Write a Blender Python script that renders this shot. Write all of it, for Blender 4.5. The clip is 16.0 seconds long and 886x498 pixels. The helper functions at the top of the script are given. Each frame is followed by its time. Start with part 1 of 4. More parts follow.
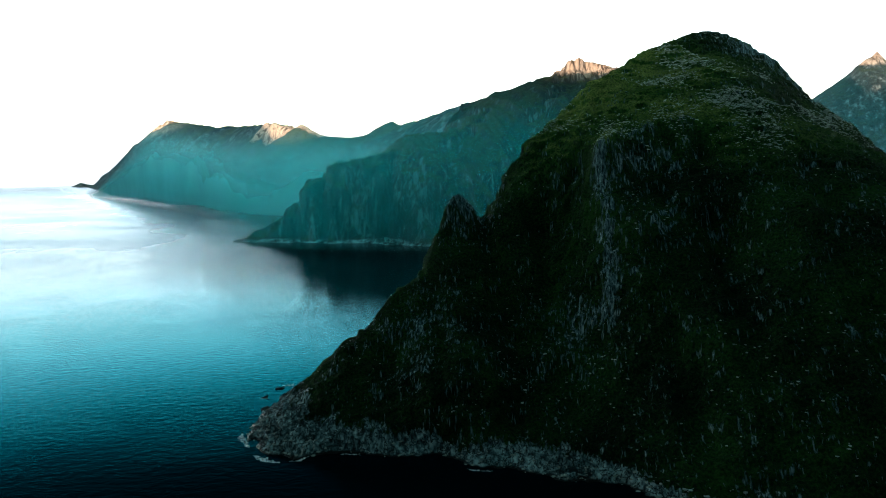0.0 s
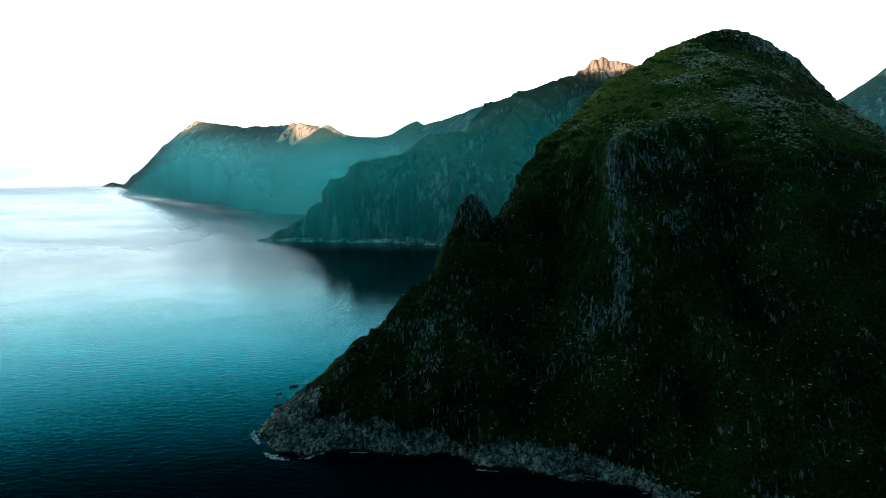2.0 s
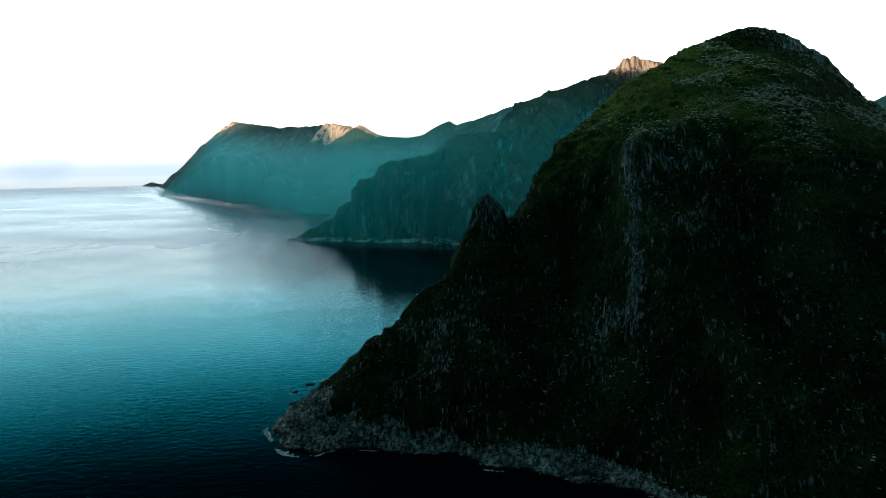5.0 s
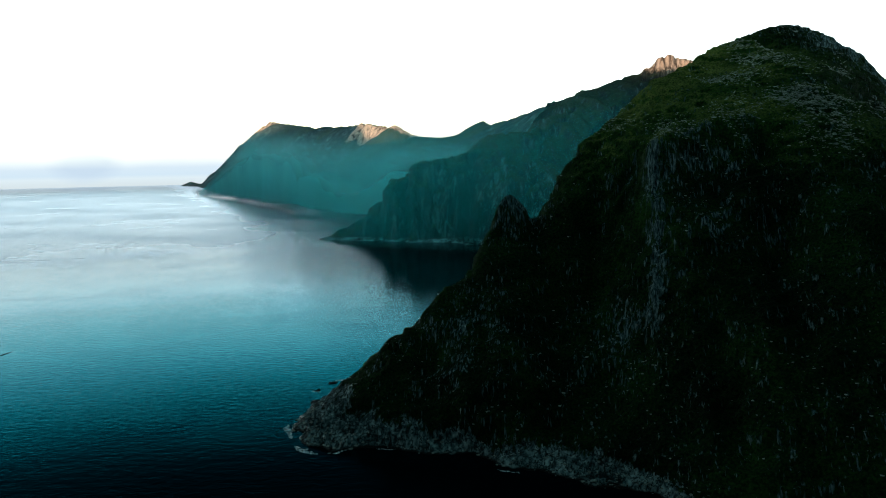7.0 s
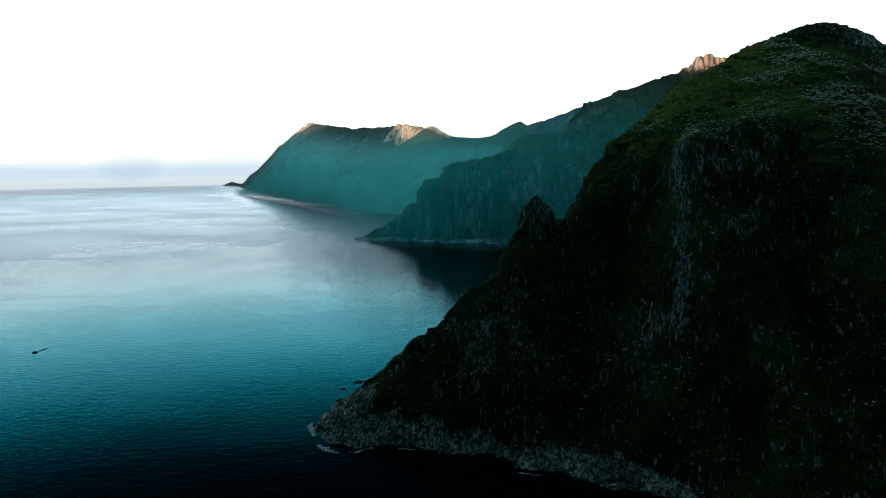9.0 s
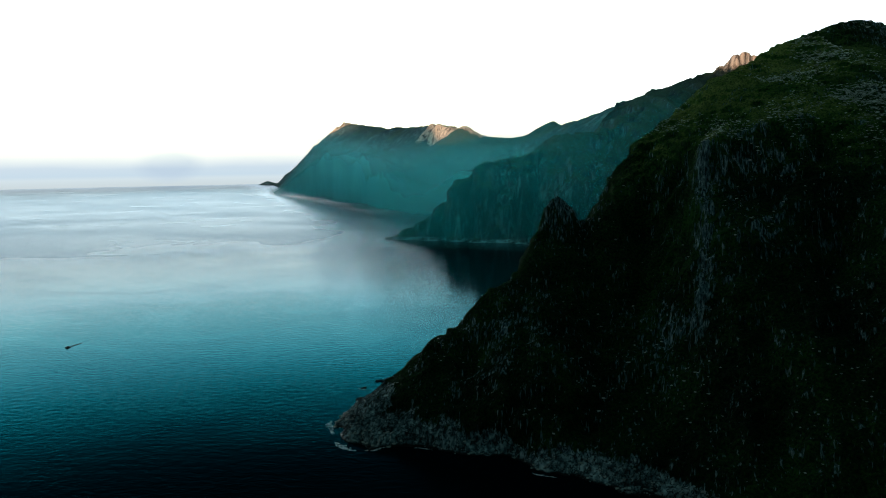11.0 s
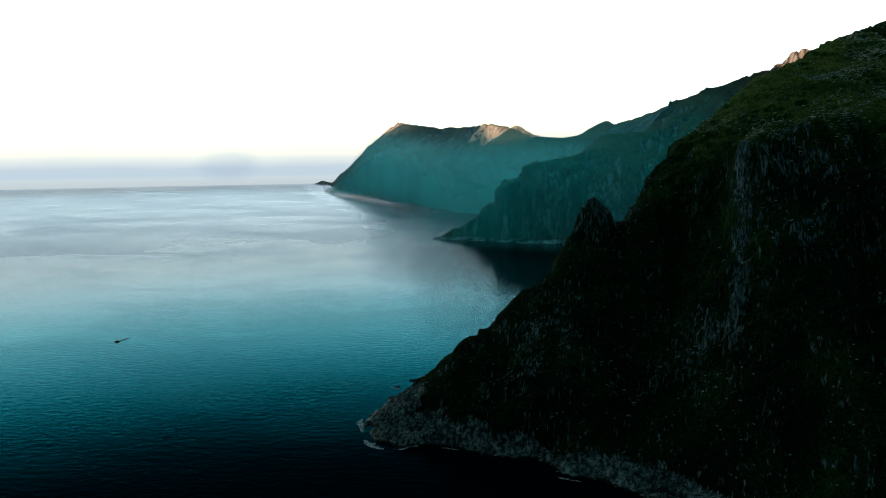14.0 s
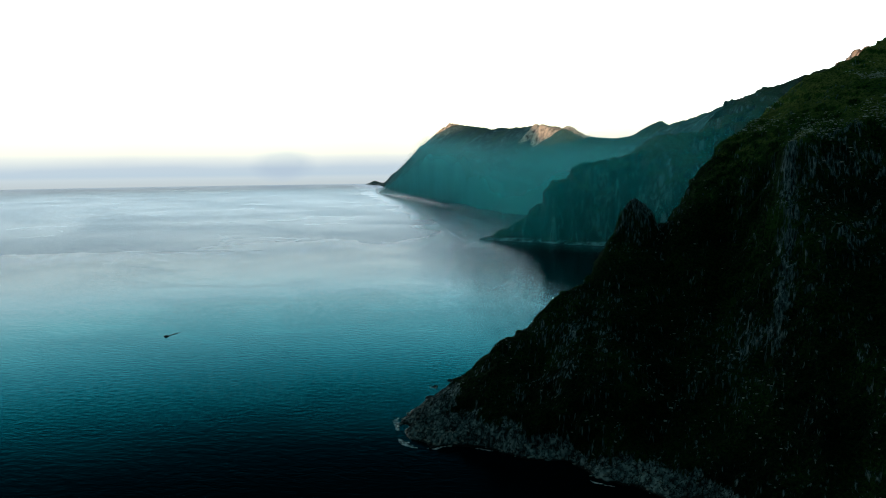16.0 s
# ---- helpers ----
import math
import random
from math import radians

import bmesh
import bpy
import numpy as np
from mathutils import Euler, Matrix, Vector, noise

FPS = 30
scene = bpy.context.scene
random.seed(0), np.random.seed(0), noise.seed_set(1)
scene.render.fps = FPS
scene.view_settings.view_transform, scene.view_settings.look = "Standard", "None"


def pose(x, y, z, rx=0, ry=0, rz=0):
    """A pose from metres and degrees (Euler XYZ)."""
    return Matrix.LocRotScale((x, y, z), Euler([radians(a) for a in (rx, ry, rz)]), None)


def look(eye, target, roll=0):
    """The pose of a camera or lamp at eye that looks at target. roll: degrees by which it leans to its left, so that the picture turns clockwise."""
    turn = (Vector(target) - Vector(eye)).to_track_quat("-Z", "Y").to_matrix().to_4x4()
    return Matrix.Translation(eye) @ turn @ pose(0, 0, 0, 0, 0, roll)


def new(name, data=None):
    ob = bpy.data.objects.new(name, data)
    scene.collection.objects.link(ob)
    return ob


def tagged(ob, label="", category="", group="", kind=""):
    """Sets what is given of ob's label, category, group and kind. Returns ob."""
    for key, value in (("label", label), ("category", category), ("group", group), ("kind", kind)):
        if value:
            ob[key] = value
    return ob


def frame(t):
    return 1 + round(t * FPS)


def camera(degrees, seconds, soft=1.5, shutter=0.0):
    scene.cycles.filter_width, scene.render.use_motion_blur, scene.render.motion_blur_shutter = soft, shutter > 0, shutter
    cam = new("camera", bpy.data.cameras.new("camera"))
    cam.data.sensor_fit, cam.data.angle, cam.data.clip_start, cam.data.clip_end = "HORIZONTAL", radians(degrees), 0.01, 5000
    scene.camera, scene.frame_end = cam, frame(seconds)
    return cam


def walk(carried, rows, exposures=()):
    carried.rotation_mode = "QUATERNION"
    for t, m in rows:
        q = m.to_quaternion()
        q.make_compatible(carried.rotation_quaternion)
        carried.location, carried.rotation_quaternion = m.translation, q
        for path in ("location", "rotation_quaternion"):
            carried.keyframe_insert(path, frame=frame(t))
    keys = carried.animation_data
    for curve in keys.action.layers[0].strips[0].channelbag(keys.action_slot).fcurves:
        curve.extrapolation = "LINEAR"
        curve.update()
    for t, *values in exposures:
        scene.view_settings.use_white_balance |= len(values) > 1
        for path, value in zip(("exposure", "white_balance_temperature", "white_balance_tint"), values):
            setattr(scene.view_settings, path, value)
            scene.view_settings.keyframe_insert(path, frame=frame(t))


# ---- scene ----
from mathutils.bvhtree import BVHTree

cam = camera(60.76, 16.0, soft=1.0)
# seconds, x, y, height, yaw to the left, pitch, roll
FLIGHT = [
    (0, -0.00, 0.00, 80.00, 0.003, -6.311, -1.014),
    (0.5, 1.24, -0.06, 80.01, 0.592, -6.313, -0.996),
    (1, 2.46, -0.11, 80.02, 1.158, -6.312, -1.018),
    (1.5, 3.66, -0.15, 80.02, 1.618, -6.313, -1.030),
    (2, 4.85, -0.19, 80.00, 1.995, -6.310, -1.046),
    (2.5, 6.01, -0.25, 79.98, 2.433, -6.303, -1.062),
    (3, 7.16, -0.30, 79.96, 2.764, -6.300, -1.082),
    (3.5, 8.31, -0.35, 79.96, 3.148, -6.295, -1.085),
    (4, 9.46, -0.38, 79.94, 3.620, -6.288, -1.078),
    (6.5, 15.33, -0.38, 79.94, 6.506, -6.216, -1.029),
    (7, 16.50, -0.33, 79.96, 7.289, -6.207, -1.021),
    (7.5, 17.68, -0.25, 79.97, 7.995, -6.179, -1.020),
    (8, 18.85, -0.14, 80.01, 8.755, -6.168, -1.001),
    (8.5, 20.02, -0.04, 80.06, 9.474, -6.143, -1.011),
    (9, 21.19, 0.08, 80.10, 10.173, -6.135, -1.007),
    (11.5, 27.04, 0.70, 80.28, 13.395, -6.112, -0.896),
    (12, 28.21, 0.90, 80.30, 13.998, -6.111, -0.897),
    (12.5, 29.38, 1.18, 80.34, 14.543, -6.097, -0.876),
    (13, 30.54, 1.50, 80.37, 15.212, -6.087, -0.874),
    (13.5, 31.70, 1.83, 80.40, 15.938, -6.071, -0.878),
    (14, 32.86, 2.15, 80.41, 16.853, -6.063, -0.839),
    (14.5, 33.96, 2.50, 80.39, 17.685, -6.035, -0.860),
    (15, 34.99, 2.90, 80.35, 18.746, -6.011, -0.771),
    (15.5, 36.01, 3.30, 80.26, 19.663, -5.990, -0.718),
    (16, 37.05, 3.70, 80.18, 20.760, -5.966, -0.656),
]


def flown(x, y, z, yaw, pitch, roll):
    """A camera pose from its place and its yaw, pitch and roll in degrees."""
    a, b = radians(yaw), radians(pitch)
    ahead = Vector((-math.sin(a) * math.cos(b), math.cos(a) * math.cos(b), math.sin(b)))
    eye = Vector((x, y, z))
    return look(eye, eye + ahead * 100, roll)


walk(cam, [(t, flown(*row)) for t, *row in FLIGHT],
     exposures=[(0, 0.62, 6200, 6), (4, 0.16, 6200, 6), (9, -0.16, 6200, 6), (16, -0.42, 6200, 6)])


def set_stops(els, stops):
    els.remove(els[1])
    for k, (at, c) in enumerate(stops):
        e = els[0] if k == 0 else els.new(at)
        e.position = at
        e.color = (*c, 1) if isinstance(c, tuple) else (c, c, c, 1)


# ---- sky and sun: a low evening sun behind the flight, the coast shaded by an unseen range added there ----
SUN_ELEVATION = 3.0
SUN_AZIMUTH = 195.0   # clockwise from +y
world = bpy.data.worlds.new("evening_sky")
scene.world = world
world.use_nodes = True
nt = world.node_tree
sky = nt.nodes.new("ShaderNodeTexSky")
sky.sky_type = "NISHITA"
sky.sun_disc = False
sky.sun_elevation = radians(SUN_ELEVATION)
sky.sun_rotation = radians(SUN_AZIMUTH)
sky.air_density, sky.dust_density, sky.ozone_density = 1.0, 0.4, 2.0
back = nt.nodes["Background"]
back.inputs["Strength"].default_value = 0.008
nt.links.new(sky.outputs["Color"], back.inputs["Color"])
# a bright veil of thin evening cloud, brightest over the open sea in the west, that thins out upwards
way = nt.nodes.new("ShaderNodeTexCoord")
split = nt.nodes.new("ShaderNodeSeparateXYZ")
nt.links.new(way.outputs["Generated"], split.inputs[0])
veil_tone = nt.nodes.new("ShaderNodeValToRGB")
# the last stops rise again: an overhead glow added to brighten level ground
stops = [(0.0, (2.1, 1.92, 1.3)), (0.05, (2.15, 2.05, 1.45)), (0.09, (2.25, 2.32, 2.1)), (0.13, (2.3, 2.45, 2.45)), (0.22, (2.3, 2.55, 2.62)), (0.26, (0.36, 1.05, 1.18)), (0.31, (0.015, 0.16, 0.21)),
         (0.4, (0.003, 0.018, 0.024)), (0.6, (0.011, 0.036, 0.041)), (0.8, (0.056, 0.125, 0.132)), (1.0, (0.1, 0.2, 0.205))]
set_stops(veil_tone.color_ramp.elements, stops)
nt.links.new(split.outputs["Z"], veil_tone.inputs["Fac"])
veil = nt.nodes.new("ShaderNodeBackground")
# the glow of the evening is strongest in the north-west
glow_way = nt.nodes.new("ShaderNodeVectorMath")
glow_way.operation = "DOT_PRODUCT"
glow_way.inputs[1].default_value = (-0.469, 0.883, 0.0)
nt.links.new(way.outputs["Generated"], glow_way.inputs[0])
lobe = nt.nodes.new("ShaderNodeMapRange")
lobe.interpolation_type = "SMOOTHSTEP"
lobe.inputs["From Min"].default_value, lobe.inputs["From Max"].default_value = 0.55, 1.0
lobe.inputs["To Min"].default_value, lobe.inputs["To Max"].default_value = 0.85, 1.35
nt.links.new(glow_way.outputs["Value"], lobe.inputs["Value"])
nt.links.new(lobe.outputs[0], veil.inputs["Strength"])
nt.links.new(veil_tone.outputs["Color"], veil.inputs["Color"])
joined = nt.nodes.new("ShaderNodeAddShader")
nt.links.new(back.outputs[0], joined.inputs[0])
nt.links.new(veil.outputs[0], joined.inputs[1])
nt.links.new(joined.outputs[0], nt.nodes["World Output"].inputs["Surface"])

sun_data = bpy.data.lights.new("sun", "SUN")
sun_data.energy, sun_data.angle, sun_data.color = 5.0, radians(0.35), (1.0, 0.6, 0.36)
sun = new("sun", sun_data)
az, el = radians(SUN_AZIMUTH), radians(SUN_ELEVATION)
sun_way = Vector((math.sin(az) * math.cos(el), math.cos(az) * math.cos(el), math.sin(el)))
sun.matrix_world = look(sun_way * 900, (0, 0, 0))


# ---- noise on arrays ----
def lattice(ix, iy, iz, seed):
    h = (ix * 374761393 + iy * 668265263 + iz * 2147483647 + seed * 1274126177) & 0xFFFFFFFF
    h = ((h ^ (h >> 13)) * 1103515245) & 0xFFFFFFFF
    h = ((h ^ (h >> 16)) * 2246822519) & 0xFFFFFFFF
    return ((h ^ (h >> 15)) & 0xFFFF) / 32767.5 - 1.0


def smooth_noise(p, seed=0):
    base = np.floor(p).astype(np.int64)
    u = p - base
    u = u * u * u * (u * (u * 6 - 15) + 10)
    total = np.zeros(len(p))
    for dx in (0, 1):
        for dy in (0, 1):
            for dz in (0, 1):
                w = ((u[:, 0] if dx else 1 - u[:, 0]) * (u[:, 1] if dy else 1 - u[:, 1])
                     * (u[:, 2] if dz else 1 - u[:, 2]))
                total += w * lattice(base[:, 0] + dx, base[:, 1] + dy, base[:, 2] + dz, seed)
    return total


def fractal(p, size, octaves=5, seed=0, ridged=False, gain=0.5):
    """Noise of about -1 to 1 whose largest lumps measure size metres."""
    out, amp, norm = np.zeros(len(p)), 1.0, 0.0
    q = p / np.asarray(size, float)
    for n in range(octaves):
        v = smooth_noise(q + 17.3 * n, seed + n)
        if ridged:
            v = 1 - 2 * np.abs(v)
        out, norm, amp, q = out + amp * v, norm + amp, amp * gain, q * 2.03
    return out / norm


# ---- terrain from crest, shore and bench lines ----
def resample(line, step):
    pts = np.array(line, float)
    out = []
    for a, b in zip(pts[:-1], pts[1:]):
        n = max(1, int(np.linalg.norm(b - a) / step))
        out += [a + (b - a) * k / n for k in range(n)]
    return np.array(out + [pts[-1]])


def lofted(lines, step, spots=()):
    """A height function that runs through all the lines and spots."""
    pts = np.concatenate([resample(line, step) for line in lines] + ([np.array(spots, float)] if len(spots) else []))
    keep = []
    for i, p in enumerate(pts):
        if all(np.hypot(*(pts[j][:2] - p[:2])) > step * 0.3 for j in keep):
            keep.append(i)
    pts = pts[keep]
    scale = 100.0
    xy = pts[:, :2] / scale
    n = len(pts)
    r = np.linalg.norm(xy[:, None] - xy[None], axis=-1)
    big = np.zeros((n + 3, n + 3))
    big[:n, :n] = r
    big[:n, n:] = np.c_[np.ones(n), xy]
    big[n:, :n] = np.c_[np.ones(n), xy].T
    w = np.linalg.solve(big, np.r_[pts[:, 2], 0, 0, 0])

    def height(x, y):
        q = np.stack([x, y], -1) / scale
        out = np.empty(len(q))
        for k in range(0, len(q), 20000):
            part_q = q[k:k + 20000]
            rr = np.linalg.norm(part_q[:, None] - xy[None], axis=-1)
            out[k:k + 20000] = rr @ w[:n] + w[n] + part_q @ w[n + 1:]
        return out
    return height


def off_line(x, y, line):
    """The distance of each (x, y) to a polyline in plan."""
    best = np.full(len(x), 1e9)
    pts = np.array(line, float)[:, :2]
    for a, b in zip(pts[:-1], pts[1:]):
        d = b - a
        t = np.clip(((x - a[0]) * d[0] + (y - a[1]) * d[1]) / (d @ d), 0, 1)
        best = np.minimum(best, np.hypot(x - a[0] - t * d[0], y - a[1] - t * d[1]))
    return best


def grid_mesh(name, xs, ys, z_of, rough, floor_z=-6.0):
    gx, gy = np.meshgrid(xs, ys)
    shape = gx.shape
    x, y = gx.ravel(), gy.ravel()
    z = np.maximum(z_of(x, y), floor_z)
    p = np.stack([x, y, z], -1)
    zz = z.reshape(shape)
    dzy, dzx = np.gradient(zz, ys, xs)
    nrm = np.stack([-dzx.ravel(), -dzy.ravel(), np.ones(len(x))], -1)
    nrm /= np.linalg.norm(nrm, axis=1, keepdims=True)
    p = rough(p, nrm)
    nx, ny = len(xs), len(ys)
    i = np.arange(nx * ny).reshape(ny, nx)
    quads = np.stack([i[:-1, :-1], i[:-1, 1:], i[1:, 1:], i[1:, :-1]], -1).reshape(-1, 4)
    keep = p[quads, 2].max(axis=1) > -2.5
    quads = quads[keep]
    used, inv = np.unique(quads, return_inverse=True)
    me = bpy.data.meshes.new(name)
    me.vertices.add(len(used))
    me.vertices.foreach_set("co", p[used].ravel())
    me.loops.add(len(quads) * 4)
    me.loops.foreach_set("vertex_index", inv.ravel().astype(np.int32))
    me.polygons.add(len(quads))
    me.polygons.foreach_set("loop_start", np.arange(0, len(quads) * 4, 4, dtype=np.int32))
    me.polygons.foreach_set("loop_total", np.full(len(quads), 4, dtype=np.int32))
    me.update(calc_edges=True)
    me.polygons.foreach_set("use_smooth", np.ones(len(quads), dtype=bool))
    return me


def steepness(nrm, low, high):
    """0 on flat ground, 1 on a cliff."""
    return np.clip((low - nrm[:, 2]) / (low - high), 0, 1)


# ---- materials ----
def material(name):
    mat = bpy.data.materials.new(name)
    mat.use_nodes = True
    nodes, links = mat.node_tree.nodes, mat.node_tree.links
    return mat, nodes, links, nodes["Principled BSDF"]


def add(nodes, kind, **values):
    node = nodes.new(kind)
    for key, value in values.items():
        node.inputs[key].default_value = value
    return node


def noise_tex(nodes, links, coord, scale, detail=6.0, rough=0.6, stretch=(1, 1, 1), lean=(0, 0, 0)):
    mp = nodes.new("ShaderNodeMapping")
    mp.inputs["Rotation"].default_value = lean
    mp.inputs["Scale"].default_value = stretch
    links.new(coord, mp.inputs["Vector"])
    tex = add(nodes, "ShaderNodeTexNoise", Scale=scale, Detail=detail, Roughness=rough)
    links.new(mp.outputs["Vector"], tex.inputs["Vector"])
    return tex.outputs["Fac"]


def ramp(nodes, links, value, stops):
    """A colour ramp on a value: stops of position and grey or colour, in order."""
    node = nodes.new("ShaderNodeValToRGB")
    set_stops(node.color_ramp.elements, stops)
    links.new(value, node.inputs["Fac"])
    return node.outputs["Color"]


def maths(nodes, links, op, a, b):
    node = nodes.new("ShaderNodeMath")
    node.operation = op
    for k, v in enumerate((a, b)):
        if isinstance(v, (int, float)):
            node.inputs[k].default_value = v
        else:
            links.new(v, node.inputs[k])
    return node.outputs[0]


def mixed(nodes, links, fac, a, b):
    node = nodes.new("ShaderNodeMix")
    node.data_type = "RGBA"
    for sock, v in ((node.inputs[0], fac), (node.inputs[6], a), (node.inputs[7], b)):
        if isinstance(v, tuple):
            sock.default_value = (*v, 1)
        elif isinstance(v, (int, float)):
            sock.default_value = v
        else:
            links.new(v, sock)
    return node.outputs[2]


def terrain_material(name, grain, rock_dark, rock_pale, grass_dark, grass_pale, bare_below, rock_at=(0.45, 0.75), sunlit_above=900.0, slabs=0.0, salt=0.8,
                     upright=0.22, hay=(0.1, 0.1, 0.02)):
    """Cliff rock and turf. grain: the size in metres of the finest marks. bare_below: height of the bare washed rock."""
    mat, nodes, links, bsdf = material(name)
    geo = nodes.new("ShaderNodeNewGeometry")
    pos = geo.outputs["Position"]
    sep = nodes.new("ShaderNodeSeparateXYZ")
    links.new(geo.outputs["Normal"], sep.inputs[0])
    place = nodes.new("ShaderNodeSeparateXYZ")
    links.new(pos, place.inputs[0])
    fine = noise_tex(nodes, links, pos, 1.0 / (3 * grain), 8, 0.7)
    streak = noise_tex(nodes, links, pos, 1.0 / (3 * grain), 6, 0.65, (1, 1, upright), (0, radians(-16), 0))
    broad = noise_tex(nodes, links, pos, 1.0 / (60 * grain), 5, 0.6)
    zone = noise_tex(nodes, links, pos, 1.0 / (22 * grain), 4, 0.6, (1, 1, 0.14))
    marks = maths(nodes, links, "ADD", streak, maths(nodes, links, "MULTIPLY", maths(nodes, links, "SUBTRACT", zone, 0.5), 0.62))
    rock = ramp(nodes, links, marks, [(0.42, rock_dark), (0.53, tuple(a * 0.8 + b * 0.2 for a, b in zip(rock_dark, rock_pale))), (0.62, rock_pale)])
    turf = ramp(nodes, links, maths(nodes, links, "ADD", maths(nodes, links, "MULTIPLY", fine, 0.55),
                                    maths(nodes, links, "MULTIPLY", broad, 0.45)),
                [(0.38, grass_dark), (0.6, grass_pale)])
    # drier, yellower grass on the level parts
    level = maths(nodes, links, "ADD", sep.outputs["Z"], maths(nodes, links, "MULTIPLY", maths(nodes, links, "SUBTRACT", broad, 0.5), 0.4))
    turf = mixed(nodes, links, maths(nodes, links, "MULTIPLY", ramp(nodes, links, level, [(0.74, 0.0), (0.9, 1.0)]), ramp(nodes, links, fine, [(0.36, 0.1), (0.6, 1.0)])), turf, hay)
    # turf lies where the ground is flat enough, broken up by the grain
    flat = maths(nodes, links, "ADD", sep.outputs["Z"],
                 maths(nodes, links, "ADD", maths(nodes, links, "MULTIPLY", maths(nodes, links, "SUBTRACT", fine, 0.5), 0.7),
                       maths(nodes, links, "MULTIPLY", maths(nodes, links, "SUBTRACT", broad, 0.5), 1.7)))
    cover = ramp(nodes, links, flat, [(rock_at[0], 0.0), (rock_at[1], 1.0)])
    # bare rock along the water
    edge = maths(nodes, links, "ADD", place.outputs["Z"], maths(nodes, links, "MULTIPLY", maths(nodes, links, "SUBTRACT", broad, 0.5), bare_below * 3.2))
    above = maths(nodes, links, "DIVIDE", edge, bare_below * 1.25)
    dry = ramp(nodes, links, above, [(0.6, 0.0), (1.0, 1.0)])
    # slabs that break through the turf
    slab = noise_tex(nodes, links, pos, 1.0 / (4.5 * grain), 5, 0.6, (0.55, 1.0, 1.3))
    patch = noise_tex(nodes, links, pos, 1.0 / (32 * grain), 3, 0.5)
    open_turf = ramp(nodes, links, maths(nodes, links, "ADD", slab, maths(nodes, links, "MULTIPLY", maths(nodes, links, "SUBTRACT", patch, 0.5), 0.5)),
                     [(0.57 + slabs, 1.0), (0.62 + slabs, 0.0)])
    both = maths(nodes, links, "MULTIPLY", maths(nodes, links, "MULTIPLY", cover, dry), open_turf)
    washed = ramp(nodes, links, maths(nodes, links, "ADD", maths(nodes, links, "MULTIPLY", slab, 0.65), maths(nodes, links, "MULTIPLY", streak, 0.35)),
                  [(0.4, rock_dark), (0.48, tuple(0.3 * salt * b for b in rock_pale)), (0.62, tuple(salt * b for b in rock_pale))])
    col = mixed(nodes, links, both, mixed(nodes, links, dry, washed, rock), turf)
    wet = ramp(nodes, links, maths(nodes, links, "DIVIDE", place.outputs["Z"], bare_below), [(0.02, 0.25), (0.1, 1.0)])
    # warmer, paler paint on the highest tops, to strengthen their sunlight
    tops = maths(nodes, links, "ADD", maths(nodes, links, "DIVIDE", maths(nodes, links, "SUBTRACT", place.outputs["Z"], sunlit_above), 20.0),
                 maths(nodes, links, "SUBTRACT", fine, 0.5))
    col = mixed(nodes, links, ramp(nodes, links, tops, [(0.0, 0.0), (0.3, 1.0)]), col,
                ramp(nodes, links, streak, [(0.4, (0.1, 0.085, 0.075)), (0.56, (0.6, 0.52, 0.45))]))
    # warm pale paint that strengthens the sunlit crags, where the mesh marks them
    sunlit_mark = nodes.new("ShaderNodeAttribute")
    sunlit_mark.attribute_name = "sunlit_crag"
    broken = maths(nodes, links, "MULTIPLY", sunlit_mark.outputs["Fac"], maths(nodes, links, "ADD", maths(nodes, links, "MULTIPLY", streak, 1.6), 0.2))
    col = mixed(nodes, links, ramp(nodes, links, broken, [(0.42, 0.0), (0.6, 1.0)]), col, ramp(nodes, links, streak, [(0.4, (0.16, 0.14, 0.12)), (0.52, (0.86, 0.74, 0.62))]))
    links.new(mixed(nodes, links, wet, (0.02, 0.022, 0.02), col), bsdf.inputs["Base Color"])
    bsdf.inputs["Roughness"].default_value = 0.85
    bsdf.inputs["Specular IOR Level"].default_value = 0.25
    bump = add(nodes, "ShaderNodeBump", Strength=1.0, Distance=grain * 2.0)
    links.new(maths(nodes, links, "ADD", streak, fine), bump.inputs["Height"])
    links.new(bump.outputs["Normal"], bsdf.inputs["Normal"])
    return mat


